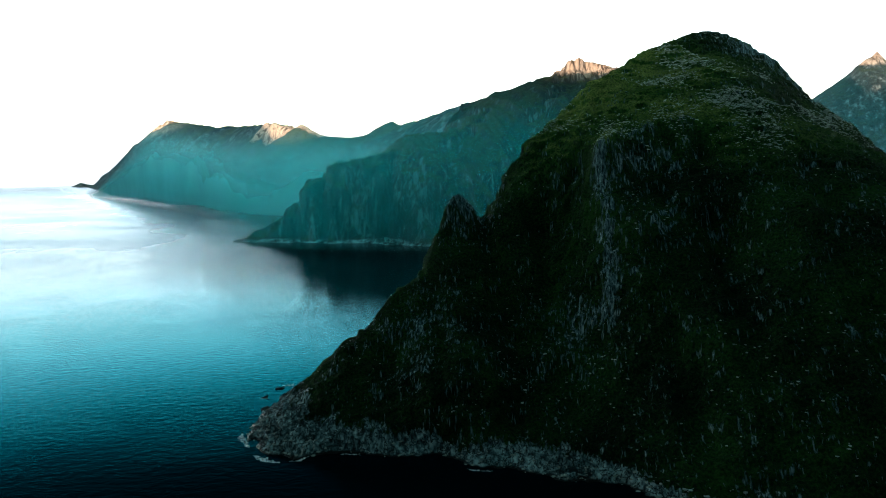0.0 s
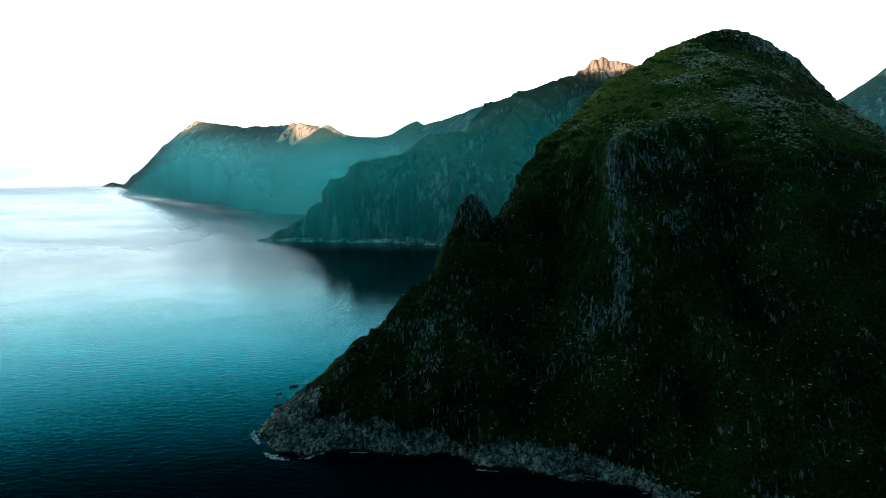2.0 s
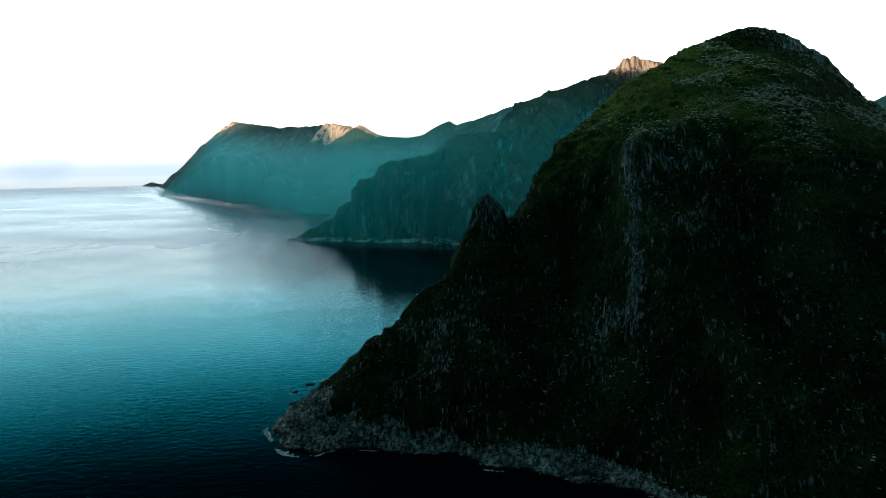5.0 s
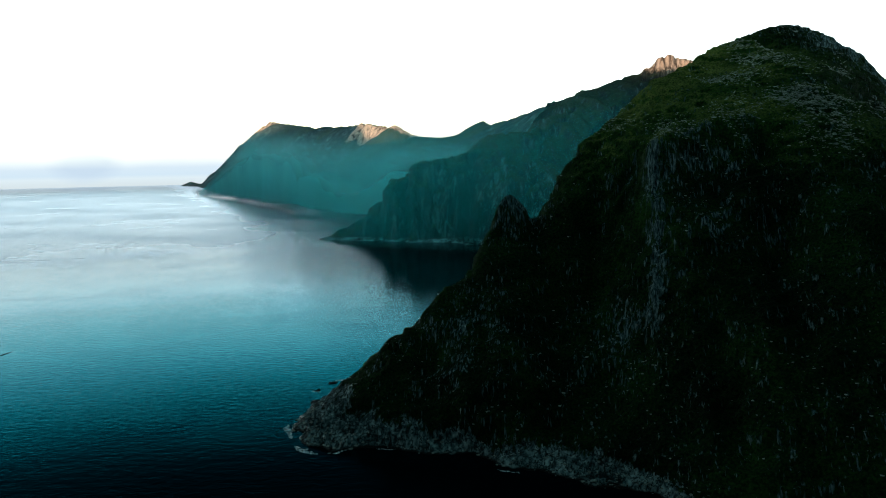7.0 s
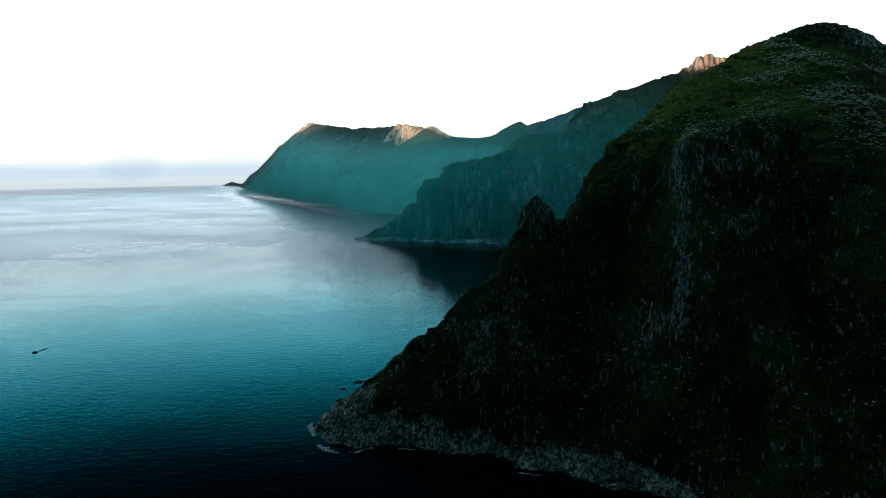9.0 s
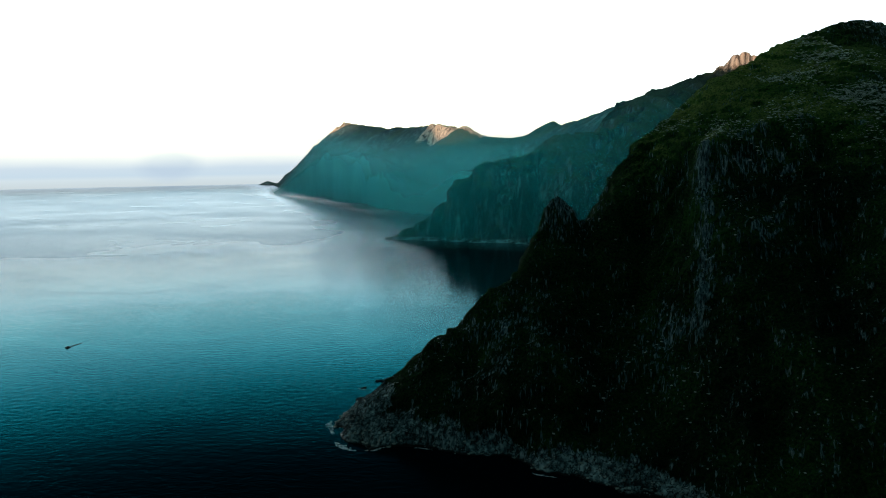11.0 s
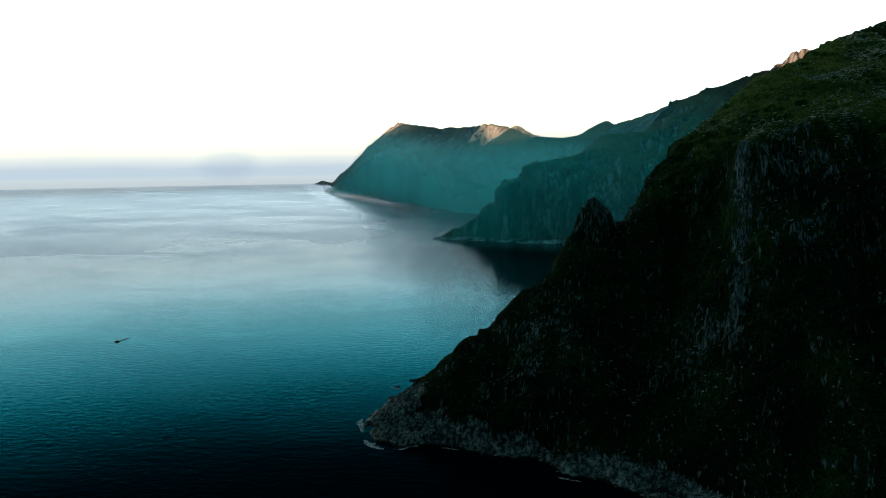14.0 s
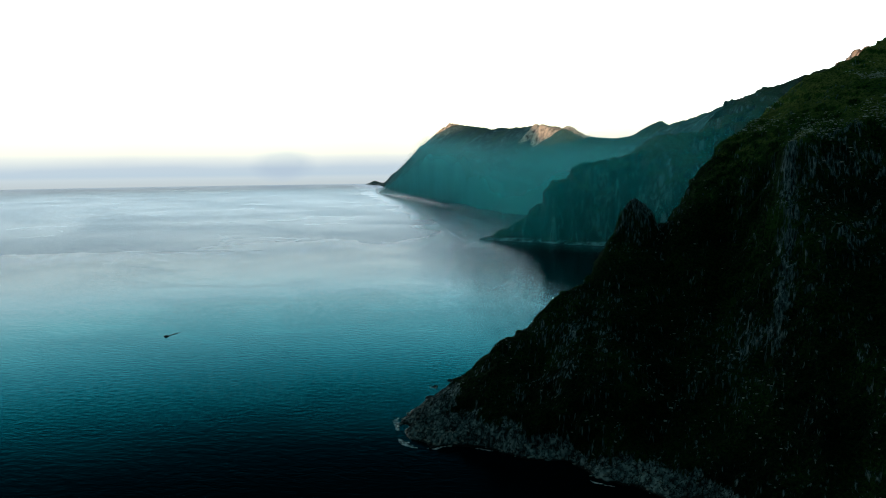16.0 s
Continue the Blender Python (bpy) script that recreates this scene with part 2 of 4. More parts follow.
def headland_material():
    """Turf, streaked cliff rock and the washed apron of the near headland; the mesh says where the rock lies bare."""
    mat, nodes, links, bsdf = material("cliff_and_turf_near")

    def m(op, a, b):
        return maths(nodes, links, op, a, b)

    geo = nodes.new("ShaderNodeNewGeometry")
    pos = geo.outputs["Position"]
    sep = nodes.new("ShaderNodeSeparateXYZ")
    links.new(geo.outputs["Normal"], sep.inputs[0])
    place = nodes.new("ShaderNodeSeparateXYZ")
    links.new(pos, place.inputs[0])
    marks = {}
    for key in ("bare", "apron", "green"):
        node = nodes.new("ShaderNodeAttribute")
        node.attribute_name = key
        marks[key] = node.outputs["Fac"]
    lean = (0, radians(-15), 0)
    fine = noise_tex(nodes, links, pos, 1 / 0.8, 6, 0.65)
    strokes = noise_tex(nodes, links, pos, 1 / 1.0, 4, 0.6, (1, 0.45, 0.15), lean)
    seams = noise_tex(nodes, links, pos, 1 / 0.5, 4, 0.62, (1, 0.45, 0.16), lean)
    zone = noise_tex(nodes, links, pos, 1 / 9.0, 4, 0.6, (1, 1, 0.3), lean)
    broad = noise_tex(nodes, links, pos, 1 / 24.0, 4, 0.55)
    # turf: shade on the slopes painted near black; greener and strawy where it is level
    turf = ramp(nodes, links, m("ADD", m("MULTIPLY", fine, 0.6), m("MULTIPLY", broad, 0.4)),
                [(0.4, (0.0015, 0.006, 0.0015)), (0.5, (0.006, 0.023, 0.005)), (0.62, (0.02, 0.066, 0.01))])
    lit_turf = ramp(nodes, links, m("ADD", m("MULTIPLY", fine, 0.6), m("MULTIPLY", broad, 0.4)),
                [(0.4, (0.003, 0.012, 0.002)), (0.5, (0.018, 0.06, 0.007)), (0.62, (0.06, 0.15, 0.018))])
    turf = mixed(nodes, links, marks["green"], turf, lit_turf)
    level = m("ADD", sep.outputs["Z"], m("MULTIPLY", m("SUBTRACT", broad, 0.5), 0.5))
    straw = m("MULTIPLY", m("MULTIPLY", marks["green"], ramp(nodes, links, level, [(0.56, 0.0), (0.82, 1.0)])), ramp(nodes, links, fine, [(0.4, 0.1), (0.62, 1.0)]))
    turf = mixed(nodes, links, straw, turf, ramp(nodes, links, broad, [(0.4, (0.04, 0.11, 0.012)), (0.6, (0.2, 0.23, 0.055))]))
    # cliff rock in slanting strokes
    rock = ramp(nodes, links, seams, [(0.38, (0.007, 0.014, 0.015)), (0.47, (0.04, 0.085, 0.09)), (0.56, (0.13, 0.22, 0.23)), (0.7, (0.34, 0.46, 0.45))])
    want = m("ADD", strokes, m("ADD", m("MULTIPLY", m("SUBTRACT", marks["bare"], 0.29), 0.36), m("MULTIPLY", m("SUBTRACT", zone, 0.5), 0.55)))
    want = m("SUBTRACT", want, m("MULTIPLY", m("MAXIMUM", m("SUBTRACT", sep.outputs["Z"], 0.6), 0.0), 0.07))
    shown = ramp(nodes, links, want, [(0.5, 0.0), (0.63, 1.0)])
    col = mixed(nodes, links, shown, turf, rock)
    # the apron that the sea keeps bare: pale blocks parted by dark cracks
    crack = noise_tex(nodes, links, pos, 1 / 1.6, 4, 0.6, (1.0, 0.8, 0.55), (0.5, radians(-40), 0.4))
    slabs = noise_tex(nodes, links, pos, 1 / 1.2, 4, 0.56, (1.0, 0.75, 0.6), (0.3, radians(-35), 0.5))
    joints = ramp(nodes, links, m("ABSOLUTE", m("SUBTRACT", crack, 0.5), 0.0), [(0.008, 0.0), (0.05, 1.0)])
    blocks = ramp(nodes, links, m("ADD", m("MULTIPLY", slabs, 0.6), m("MULTIPLY", zone, 0.4)),
                  [(0.4, (0.014, 0.026, 0.028)), (0.48, (0.1, 0.16, 0.165)), (0.56, (0.28, 0.4, 0.4)), (0.65, (0.5, 0.64, 0.62))])
    washed = mixed(nodes, links, joints, (0.014, 0.018, 0.018), blocks)
    reach = m("ADD", marks["apron"], m("MULTIPLY", m("SUBTRACT", m("ADD", m("MULTIPLY", strokes, 0.45), m("MULTIPLY", zone, 0.55)), 0.5), 2.2))
    col = mixed(nodes, links, ramp(nodes, links, reach, [(0.44, 0.0), (0.54, 1.0)]), col, washed)
    # weed and wet rock at the waterline
    tide = ramp(nodes, links, m("ADD", place.outputs["Z"], m("MULTIPLY", m("SUBTRACT", zone, 0.5), 1.6)), [(0.25, 0.0), (0.6, 1.0)])
    links.new(mixed(nodes, links, tide, (0.008, 0.009, 0.008), col), bsdf.inputs["Base Color"])
    links.new(ramp(nodes, links, tide, [(0.0, 0.35), (1.0, 0.88)]), bsdf.inputs["Roughness"])
    bsdf.inputs["Specular IOR Level"].default_value = 0.08
    bump = add(nodes, "ShaderNodeBump", Strength=1.0, Distance=0.8)
    links.new(m("ADD", m("ADD", strokes, fine), m("MULTIPLY", joints, m("MULTIPLY", marks["apron"], 0.6))), bump.inputs["Height"])
    links.new(bump.outputs["Normal"], bsdf.inputs["Normal"])
    return mat


near_ground = headland_material()
mid_ground = terrain_material("cliff_and_turf_mid", 1.6, (0.008, 0.018, 0.02), (0.09, 0.135, 0.14), (0.008, 0.02, 0.011), (0.034, 0.062, 0.03), 4.0, (0.42, 0.8), 194.0, 0.3, 4.5, 0.13, (0.03, 0.06, 0.03))
# far rock and turf carry the blue-green of distance haze in their colours
far_ground = terrain_material("cliff_and_turf_far_hazed", 5.0, (0.04, 0.1, 0.12), (0.18, 0.3, 0.34), (0.035, 0.1, 0.1), (0.08, 0.17, 0.17), 6.0, (0.75, 1.5), 302.0, 0.3, 0.9, 0.2, (0.09, 0.16, 0.12))
peak_ground = terrain_material("cliff_and_turf_inland", 3.0, (0.02, 0.03, 0.034), (0.22, 0.25, 0.26), (0.015, 0.026, 0.026), (0.04, 0.06, 0.055), 6.0, (0.7, 1.2), 268.0, 0.3, 0.8, 0.15, (0.06, 0.075, 0.05))


def sea_material():
    mat, nodes, links, bsdf = material("evening_sea")
    geo = nodes.new("ShaderNodeNewGeometry")
    pos = geo.outputs["Position"]
    swell = noise_tex(nodes, links, pos, 1 / 2.8, 3, 0.55, (0.75, 1.15, 1), (0, 0, radians(-18)))
    chop = noise_tex(nodes, links, pos, 1 / 1.1, 3, 0.6, (0.7, 1.3, 1), (0, 0, radians(-18)))
    # currents wind the surface into slick lobes with thin bright threads between them
    bend = add(nodes, "ShaderNodeTexNoise", Scale=1 / 160.0, Detail=3.0)
    links.new(pos, bend.inputs["Vector"])
    sway = nodes.new("ShaderNodeVectorMath")
    sway.operation = "MULTIPLY_ADD"
    links.new(bend.outputs["Color"], sway.inputs[0])
    sway.inputs[1].default_value = (240.0, 240.0, 0.0)
    links.new(pos, sway.inputs[2])
    slick = noise_tex(nodes, links, sway.outputs[0], 1 / 130.0, 3, 0.5, (0.6, 1.0, 1), (0, 0, radians(20)))
    thread = noise_tex(nodes, links, sway.outputs[0], 1 / 120.0, 2, 0.5, (0.7, 1.0, 1))
    line = ramp(nodes, links, maths(nodes, links, "ABSOLUTE", maths(nodes, links, "SUBTRACT", thread, 0.5), 0.0), [(0.002, 0.8), (0.03, 1.0)])
    calm = maths(nodes, links, "MULTIPLY", ramp(nodes, links, slick, [(0.4, 0.5), (0.6, 1.0)]), line)
    # the open water beyond the bay is more ruffled
    spot = nodes.new("ShaderNodeSeparateXYZ")
    links.new(pos, spot.inputs[0])
    out_at = maths(nodes, links, "ADD", spot.outputs["Y"], maths(nodes, links, "MULTIPLY", spot.outputs["X"], -0.9))
    ruffle = ramp(nodes, links, maths(nodes, links, "DIVIDE", out_at, 2000.0), [(0.34, 0.0), (0.58, 1.0)])
    off_shore = maths(nodes, links, "ADD", maths(nodes, links, "MULTIPLY", maths(nodes, links, "ADD", spot.outputs["X"], 439.0), -0.87),
                      maths(nodes, links, "MULTIPLY", maths(nodes, links, "SUBTRACT", spot.outputs["Y"], 1536.0), -0.49))
    lee = ramp(nodes, links, maths(nodes, links, "DIVIDE", off_shore, 500.0), [(0.08, 0.0), (0.45, 1.0)])
    ruffle = maths(nodes, links, "MULTIPLY", ruffle, lee)
    calm = maths(nodes, links, "ADD", calm, maths(nodes, links, "MULTIPLY", ruffle, 2.0))
    b1 = add(nodes, "ShaderNodeBump", Strength=0.4, Distance=0.17)
    links.new(swell, b1.inputs["Height"])
    b2 = add(nodes, "ShaderNodeBump", Distance=0.08)
    links.new(maths(nodes, links, "MULTIPLY", calm, 0.55), b2.inputs["Strength"])
    links.new(chop, b2.inputs["Height"])
    links.new(b1.outputs["Normal"], b2.inputs["Normal"])
    nodes.remove(bsdf)
    depth = add(nodes, "ShaderNodeBsdfDiffuse", Color=(0.0001, 0.004, 0.006, 1))
    gloss = nodes.new("ShaderNodeBsdfGlossy")
    links.new(maths(nodes, links, "ADD", maths(nodes, links, "MULTIPLY", calm, 0.1), 0.03), gloss.inputs["Roughness"])
    sheen = add(nodes, "ShaderNodeFresnel", IOR=1.333)
    tinted = nodes.new("ShaderNodeVectorMath")
    tinted.operation = "MULTIPLY"
    # reflected brightness painted by view angle: dark teal when steep, pale when grazing
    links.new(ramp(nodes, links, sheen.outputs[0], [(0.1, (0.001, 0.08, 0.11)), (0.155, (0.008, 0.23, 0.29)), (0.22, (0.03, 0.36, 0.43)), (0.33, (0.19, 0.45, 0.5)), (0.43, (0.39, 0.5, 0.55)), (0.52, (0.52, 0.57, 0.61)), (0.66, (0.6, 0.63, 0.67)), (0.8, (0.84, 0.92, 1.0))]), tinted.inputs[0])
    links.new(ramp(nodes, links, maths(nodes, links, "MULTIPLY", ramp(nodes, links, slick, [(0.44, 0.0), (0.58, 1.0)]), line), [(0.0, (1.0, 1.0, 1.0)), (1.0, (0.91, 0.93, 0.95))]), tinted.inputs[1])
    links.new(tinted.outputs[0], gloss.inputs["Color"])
    for node in (gloss, sheen):
        links.new(b2.outputs["Normal"], node.inputs["Normal"])
    mix = nodes.new("ShaderNodeMixShader")
    links.new(sheen.outputs[0], mix.inputs[0])
    links.new(depth.outputs[0], mix.inputs[1])
    links.new(gloss.outputs[0], mix.inputs[2])
    links.new(mix.outputs[0], nodes["Material Output"].inputs["Surface"])
    return mat


# ---- the sea ----
def build_sea():
    bm = bmesh.new()
    rings = [0, 150, 300, 600, 1200, 2400, 4000, 7000]
    rows = []
    for r in rings:
        rows.append([bm.verts.new((0, 0, 0))] if r == 0 else
                    [bm.verts.new((r * math.sin(a * math.tau / 48), r * math.cos(a * math.tau / 48), 0)) for a in range(48)])
    for a in range(48):
        b = (a + 1) % 48
        bm.faces.new((rows[0][0], rows[1][b], rows[1][a]))
        for inner, outer in zip(rows[1:], rows[2:]):
            bm.faces.new((inner[a], inner[b], outer[b], outer[a]))
    me = bpy.data.meshes.new("water")
    bm.to_mesh(me)
    bm.free()
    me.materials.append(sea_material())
    return tagged(new("water", me), "calm dark teal evening sea with slick patches", "sea", kind="structure")


build_sea()

# ---- the near headland ----
CREST = [(-60, 221, 0.5), (-53, 232, 4.5), (-46, 240, 11), (-34, 236, 22), (-27, 244, 27.5), (-16.5, 256, 37.6), (-9, 264, 43),
         (-5, 270, 48), (-1.8, 274, 56), (1.5, 278, 65), (6, 281, 70), (10.4, 282, 68), (14.4, 286, 62.3), (19, 290, 66.4),
         (28, 296, 80), (33, 300, 88.5), (40, 304, 92.3), (52, 320, 103.3), (61, 332, 111)]
SUMMIT = [(61, 332, 111), (75, 344, 120), (93, 360, 130), (113, 376, 138.4), (133, 390, 143.8), (146, 390, 140.5), (155, 384, 135.4),
          (162, 374, 128.3), (165, 368, 121), (170, 360, 110), (173, 356, 106.5), (187, 352, 97), (196, 336, 80), (230, 325, 62), (290, 320, 40)]
SHORE = [(-60, 220, 0), (-53, 207, 0), (-42, 200.6, 0), (-27, 206, 0), (-14, 201, 0), (-2, 203, 0), (7, 193, 0), (16, 192, 0),
         (30, 183, 0), (42, 180, 0), (48, 173, 0), (70, 162, 0), (110, 150, 0), (170, 145, 0), (290, 145, 0)]
DEEP = [(-60, 295, -9), (-72, 275, -9), (-74, 250, -9), (-74, 225, -8), (-62, 198, -9), (-42, 190, -9), (-14, 190, -9), (10, 180, -9), (40, 165, -9), (70, 148, -9), (120, 135, -9), (290, 130, -9)]
BACK_SHORE = [(-60.5, 222, 0), (-60, 234, 0), (-58.8, 246, 0), (-57.4, 262, 0), (-53, 276, 0), (-42, 285, -4), (-15, 300, -6), (5, 320, -4), (25, 345, 0), (50, 385, 20), (90, 425, 60),
              (140, 440, 80), (200, 420, 60), (290, 390, 20)]
CLIFF_RIB = [(54, 262, 88), (54, 256, 76), (54, 248, 64), (52, 235, 49), (50, 222, 34), (49, 201, 17), (47, 180, 2)]
RIB_FOOT = [(46, 280, 82), (46, 269, 64), (44, 256, 48), (40, 240, 32), (37, 214, 15)]
UNDER_BENCH = [(56, 257.5, 74), (66, 258.5, 75), (78, 261, 77), (90, 263, 80)]
BENCH = [(54, 262, 88), (60, 262.5, 90.5), (72, 266, 93), (88, 268, 94), (105, 264, 92), (125, 258, 86), (150, 256, 80)]
FACE = [(27, 235, 26), (65, 238, 65), (70, 276, 94.5), (109, 225, 67), (86, 251, 77), (121, 230, 69), (86, 236, 50), (100, 222, 57),
        (1, 214, 22), (-16, 233, 20), (-26, 209, 4), (-5, 238, 32), (19, 269, 54), (35, 225, 27), (120, 320, 120), (102, 296, 106),
        (48, 302, 94), (-8, 250, 39), (70, 200, 30), (110, 190, 35), (160, 200, 50), (200, 230, 60)]
UNDER_CREST = [(75, 330, 113), (95, 342, 121), (112, 352, 127), (132, 364, 132), (146, 370, 132), (153, 358, 123), (160, 345, 110), (165, 325, 96), (172, 300, 77),
               (182, 280, 69), (200, 258, 60)]
SPIRE_SIDES = [(3.6, 279.4, 68.6), (8.4, 281.6, 69.8), (3, 271, 53), (9, 272, 54), (-4, 279, 43), (-1, 283, 50), (23, 299, 64)]
LEE = [(-55, 250, 3), (-52, 262, 3), (-46, 268, 3), (-38, 262, 8), (-30, 260, 13), (-20, 267, 20), (-10, 277, 28), (-3, 288, 38), (8, 296, 50), (20, 304, 56), (34, 314, 72),
       (48, 328, 88), (66, 346, 104), (86, 366, 116), (108, 388, 122)]
GULLIES = [([(14, 285), (17, 268), (21, 245), (23, 225), (21, 205)], 5.0, 5.0), ([(72, 250), (70, 240), (66, 215), (64, 180)], 2.5, 4.0),
           ([(-6, 262), (-2, 240), (0, 215)], 2.0, 3.5), ([(88, 252), (84, 240), (86, 200)], 3.0, 4.0), ([(120, 250), (116, 225), (112, 185)], 3.0, 5.0),
           ([(38, 290), (36, 262), (33, 240), (30, 205)], 2.5, 4.0)]


def mark_bare_rock(me):
    """Writes where the cliff breaks through the turf, and how far up the sea keeps the rock washed."""
    n = len(me.vertices)
    co, nrm = np.empty(n * 3), np.empty(n * 3)
    me.vertices.foreach_get("co", co)
    me.vertices.foreach_get("normal", nrm)
    (x, y, z), nrm = co.reshape(-1, 3).T, nrm.reshape(-1, 3)
    rib = np.exp(-(off_line(x, y, CLIFF_RIB[:5]) / 3.0) ** 2) * np.clip((z - 22) / 15, 0, 1)
    face = np.clip((x - 52) / 5, 0, 1) * np.clip((90 - z) / 9, 0, 1) * np.clip((0.75 - nrm[:, 2]) / 0.3, 0, 1) * np.clip((112 - x) / 40, 0.3, 1) * np.clip((z - 22) / 40, 0.25, 1)
    spire = np.exp(-(np.hypot(x - 6, y - 281) / 10) ** 2) * np.clip((z - 48) / 8, 0, 1)
    shoulder = np.exp(-(np.hypot(x - 158, y - 375) / 20) ** 2)
    flank = 0.42 * np.exp(-(np.hypot(x + 4, y - 236) / 16) ** 2) + 0.42 * np.exp(-(np.hypot(x - 38, y - 232) / 12) ** 2)
    lip = 0.35 * np.exp(-(off_line(x, y, BENCH[:4]) / 2.0) ** 2) * (nrm[:, 2] > 0.55)
    bare = np.clip(np.maximum.reduce([0.72 * rib, 0.4 * face, 0.75 * spire, 0.7 * shoulder, flank, lip]), 0, 1)
    top = np.interp(x, [-60, -42, -36, -12, -3, 4, 9, 30, 44, 60, 120], [9.5, 8.5, 6.0, 6.0, 4.5, 1.8, 4.5, 4.8, 2.6, 1.6, 1.0])
    # turf painted lighter on top, near black towards the shaded slopes and right side
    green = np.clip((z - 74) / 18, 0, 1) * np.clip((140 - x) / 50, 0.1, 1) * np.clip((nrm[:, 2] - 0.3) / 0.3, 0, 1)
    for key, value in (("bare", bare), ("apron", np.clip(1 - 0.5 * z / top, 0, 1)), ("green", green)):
        me.attributes.new(key, "FLOAT", "POINT").data.foreach_set("value", value.astype(np.float32))


def build_near():
    base = lofted([CREST, SUMMIT, UNDER_CREST, LEE, SHORE, DEEP, BACK_SHORE, CLIFF_RIB, RIB_FOOT, BENCH, UNDER_BENCH], 7.0, FACE + SPIRE_SIDES)

    def z_of(x, y):
        z = base(x, y)
        for line, deep, wide in GULLIES:
            z = z - deep * np.exp(-(off_line(x, y, line) / wide) ** 2) * np.clip(z / 12, 0, 1)
        return z

    def rough(p, n):
        steep = steepness(n, 0.85, 0.5)[:, None]
        lean = np.stack([p[:, 0] + 0.3 * p[:, 2], p[:, 1], p[:, 2]], -1)
        lump = fractal(lean * (1, 1, 0.4), 18, 5, 3, ridged=True)[:, None] - 0.38
        flute = fractal(lean * (1, 1, 0.17), 5.5, 5, 11, ridged=True, gain=0.62)[:, None] - 0.3
        slab = fractal(p * (1, 1, 2.2), 9, 5, 41, ridged=True, gain=0.6)[:, None] - 0.45
        knob = fractal(p, 3.0, 4, 21, gain=0.6)[:, None]
        fade = np.clip((p[:, 2:] + 3) / 6, 0.25, 1)
        # the spire and the lip of the bench keep their plain shape
        fade = fade * np.clip(np.hypot(p[:, 0] - 5, p[:, 1] - 279) / 17, 0.3, 1)[:, None]
        fade = fade * np.clip(off_line(p[:, 0], p[:, 1], BENCH[:5]) / 6, 0.35, 1)[:, None]
        return p + n * fade * (steep * (2.8 * lump + 2.6 * flute) + 0.7 * knob + (1 - steep) * (0.6 * lump + 2.3 * slab))

    me = grid_mesh("near_headland", np.concatenate([np.arange(-80, 205, 0.6), np.arange(205, 262, 2.0)]), np.concatenate([np.arange(140, 392, 0.6), np.arange(392, 440, 2.0)]), z_of, rough)
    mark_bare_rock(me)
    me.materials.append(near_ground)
    return tagged(new("near_headland", me), "steep dark rocky headland with green turf on top", "mountain")


headland = build_near()

# ---- the middle mountain ----
M_CREST = [(30, 1060, 160), (60, 1015, 164), (72, 1012, 174), (82, 1012, 172), (105, 1012, 178), (130, 1012, 189), (155, 1010, 196), (172, 1010, 207),
           (182, 1010, 211), (195, 1008, 207), (212, 1006, 203), (240, 1000, 198), (300, 990, 190)]
M_HEAD = [(-231, 835, 0), (-208, 836, 9), (-185, 836, 22), (-172, 836, 32), (-163, 836, 42), (-154, 836, 56), (-147, 836, 64), (-136, 836, 66.5),
          (-127, 836, 64), (-121, 838, 75), (-115, 840, 87), (-108, 842, 86), (-92, 842, 86), (-75, 842, 89), (-60, 842, 90)]
M_SHORE = [(-231, 835, 0), (-207, 824, 0), (-160, 810, 0), (-110, 795, 0), (-61, 781, 0), (-19, 747, 0), (40, 740, 0), (120, 730, 0), (300, 720, 0)]
M_DEEP = [(-250, 850, -10), (-245, 815, -10), (-160, 795, -10), (-61, 765, -10), (40, 722, -10), (300, 700, -10)]
M_FACE = [(-150, 820, 58), (-130, 820, 62), (-95, 792, 54), (-118, 800, 42), (-50, 775, 50), (-31, 760, 60), (-20, 830, 95), (20, 880, 118), (60, 950, 150),
          (20, 800, 70), (70, 850, 100), (120, 900, 130), (180, 960, 170), (160, 860, 110), (250, 850, 110), (-40, 900, 105)]
M_CLEFTS = [([(-159, 803), (-154, 832)], 32, 5), ([(-131, 795), (-127, 834)], 36, 5), ([(-57, 775), (-55, 838)], 36, 6), ([(-100, 788), (-98, 828)], 10, 4),
            ([(-78, 780), (-76, 826)], 8, 4), ([(0, 750), (10, 850), (60, 950)], 12, 8), ([(60, 800), (100, 900), (150, 980)], 16, 9)]
M_CRAG = [(150, 1003, 181), (172, 1002, 188), (190, 1000, 187), (212, 998, 184)]
M_BACK = [(-231, 838, 0), (-210, 860, -4), (-180, 890, -5), (-120, 930, -5), (-60, 960, 40), (0, 1060, 90), (40, 1120, 120), (180, 1120, 120), (300, 1100, 120)]


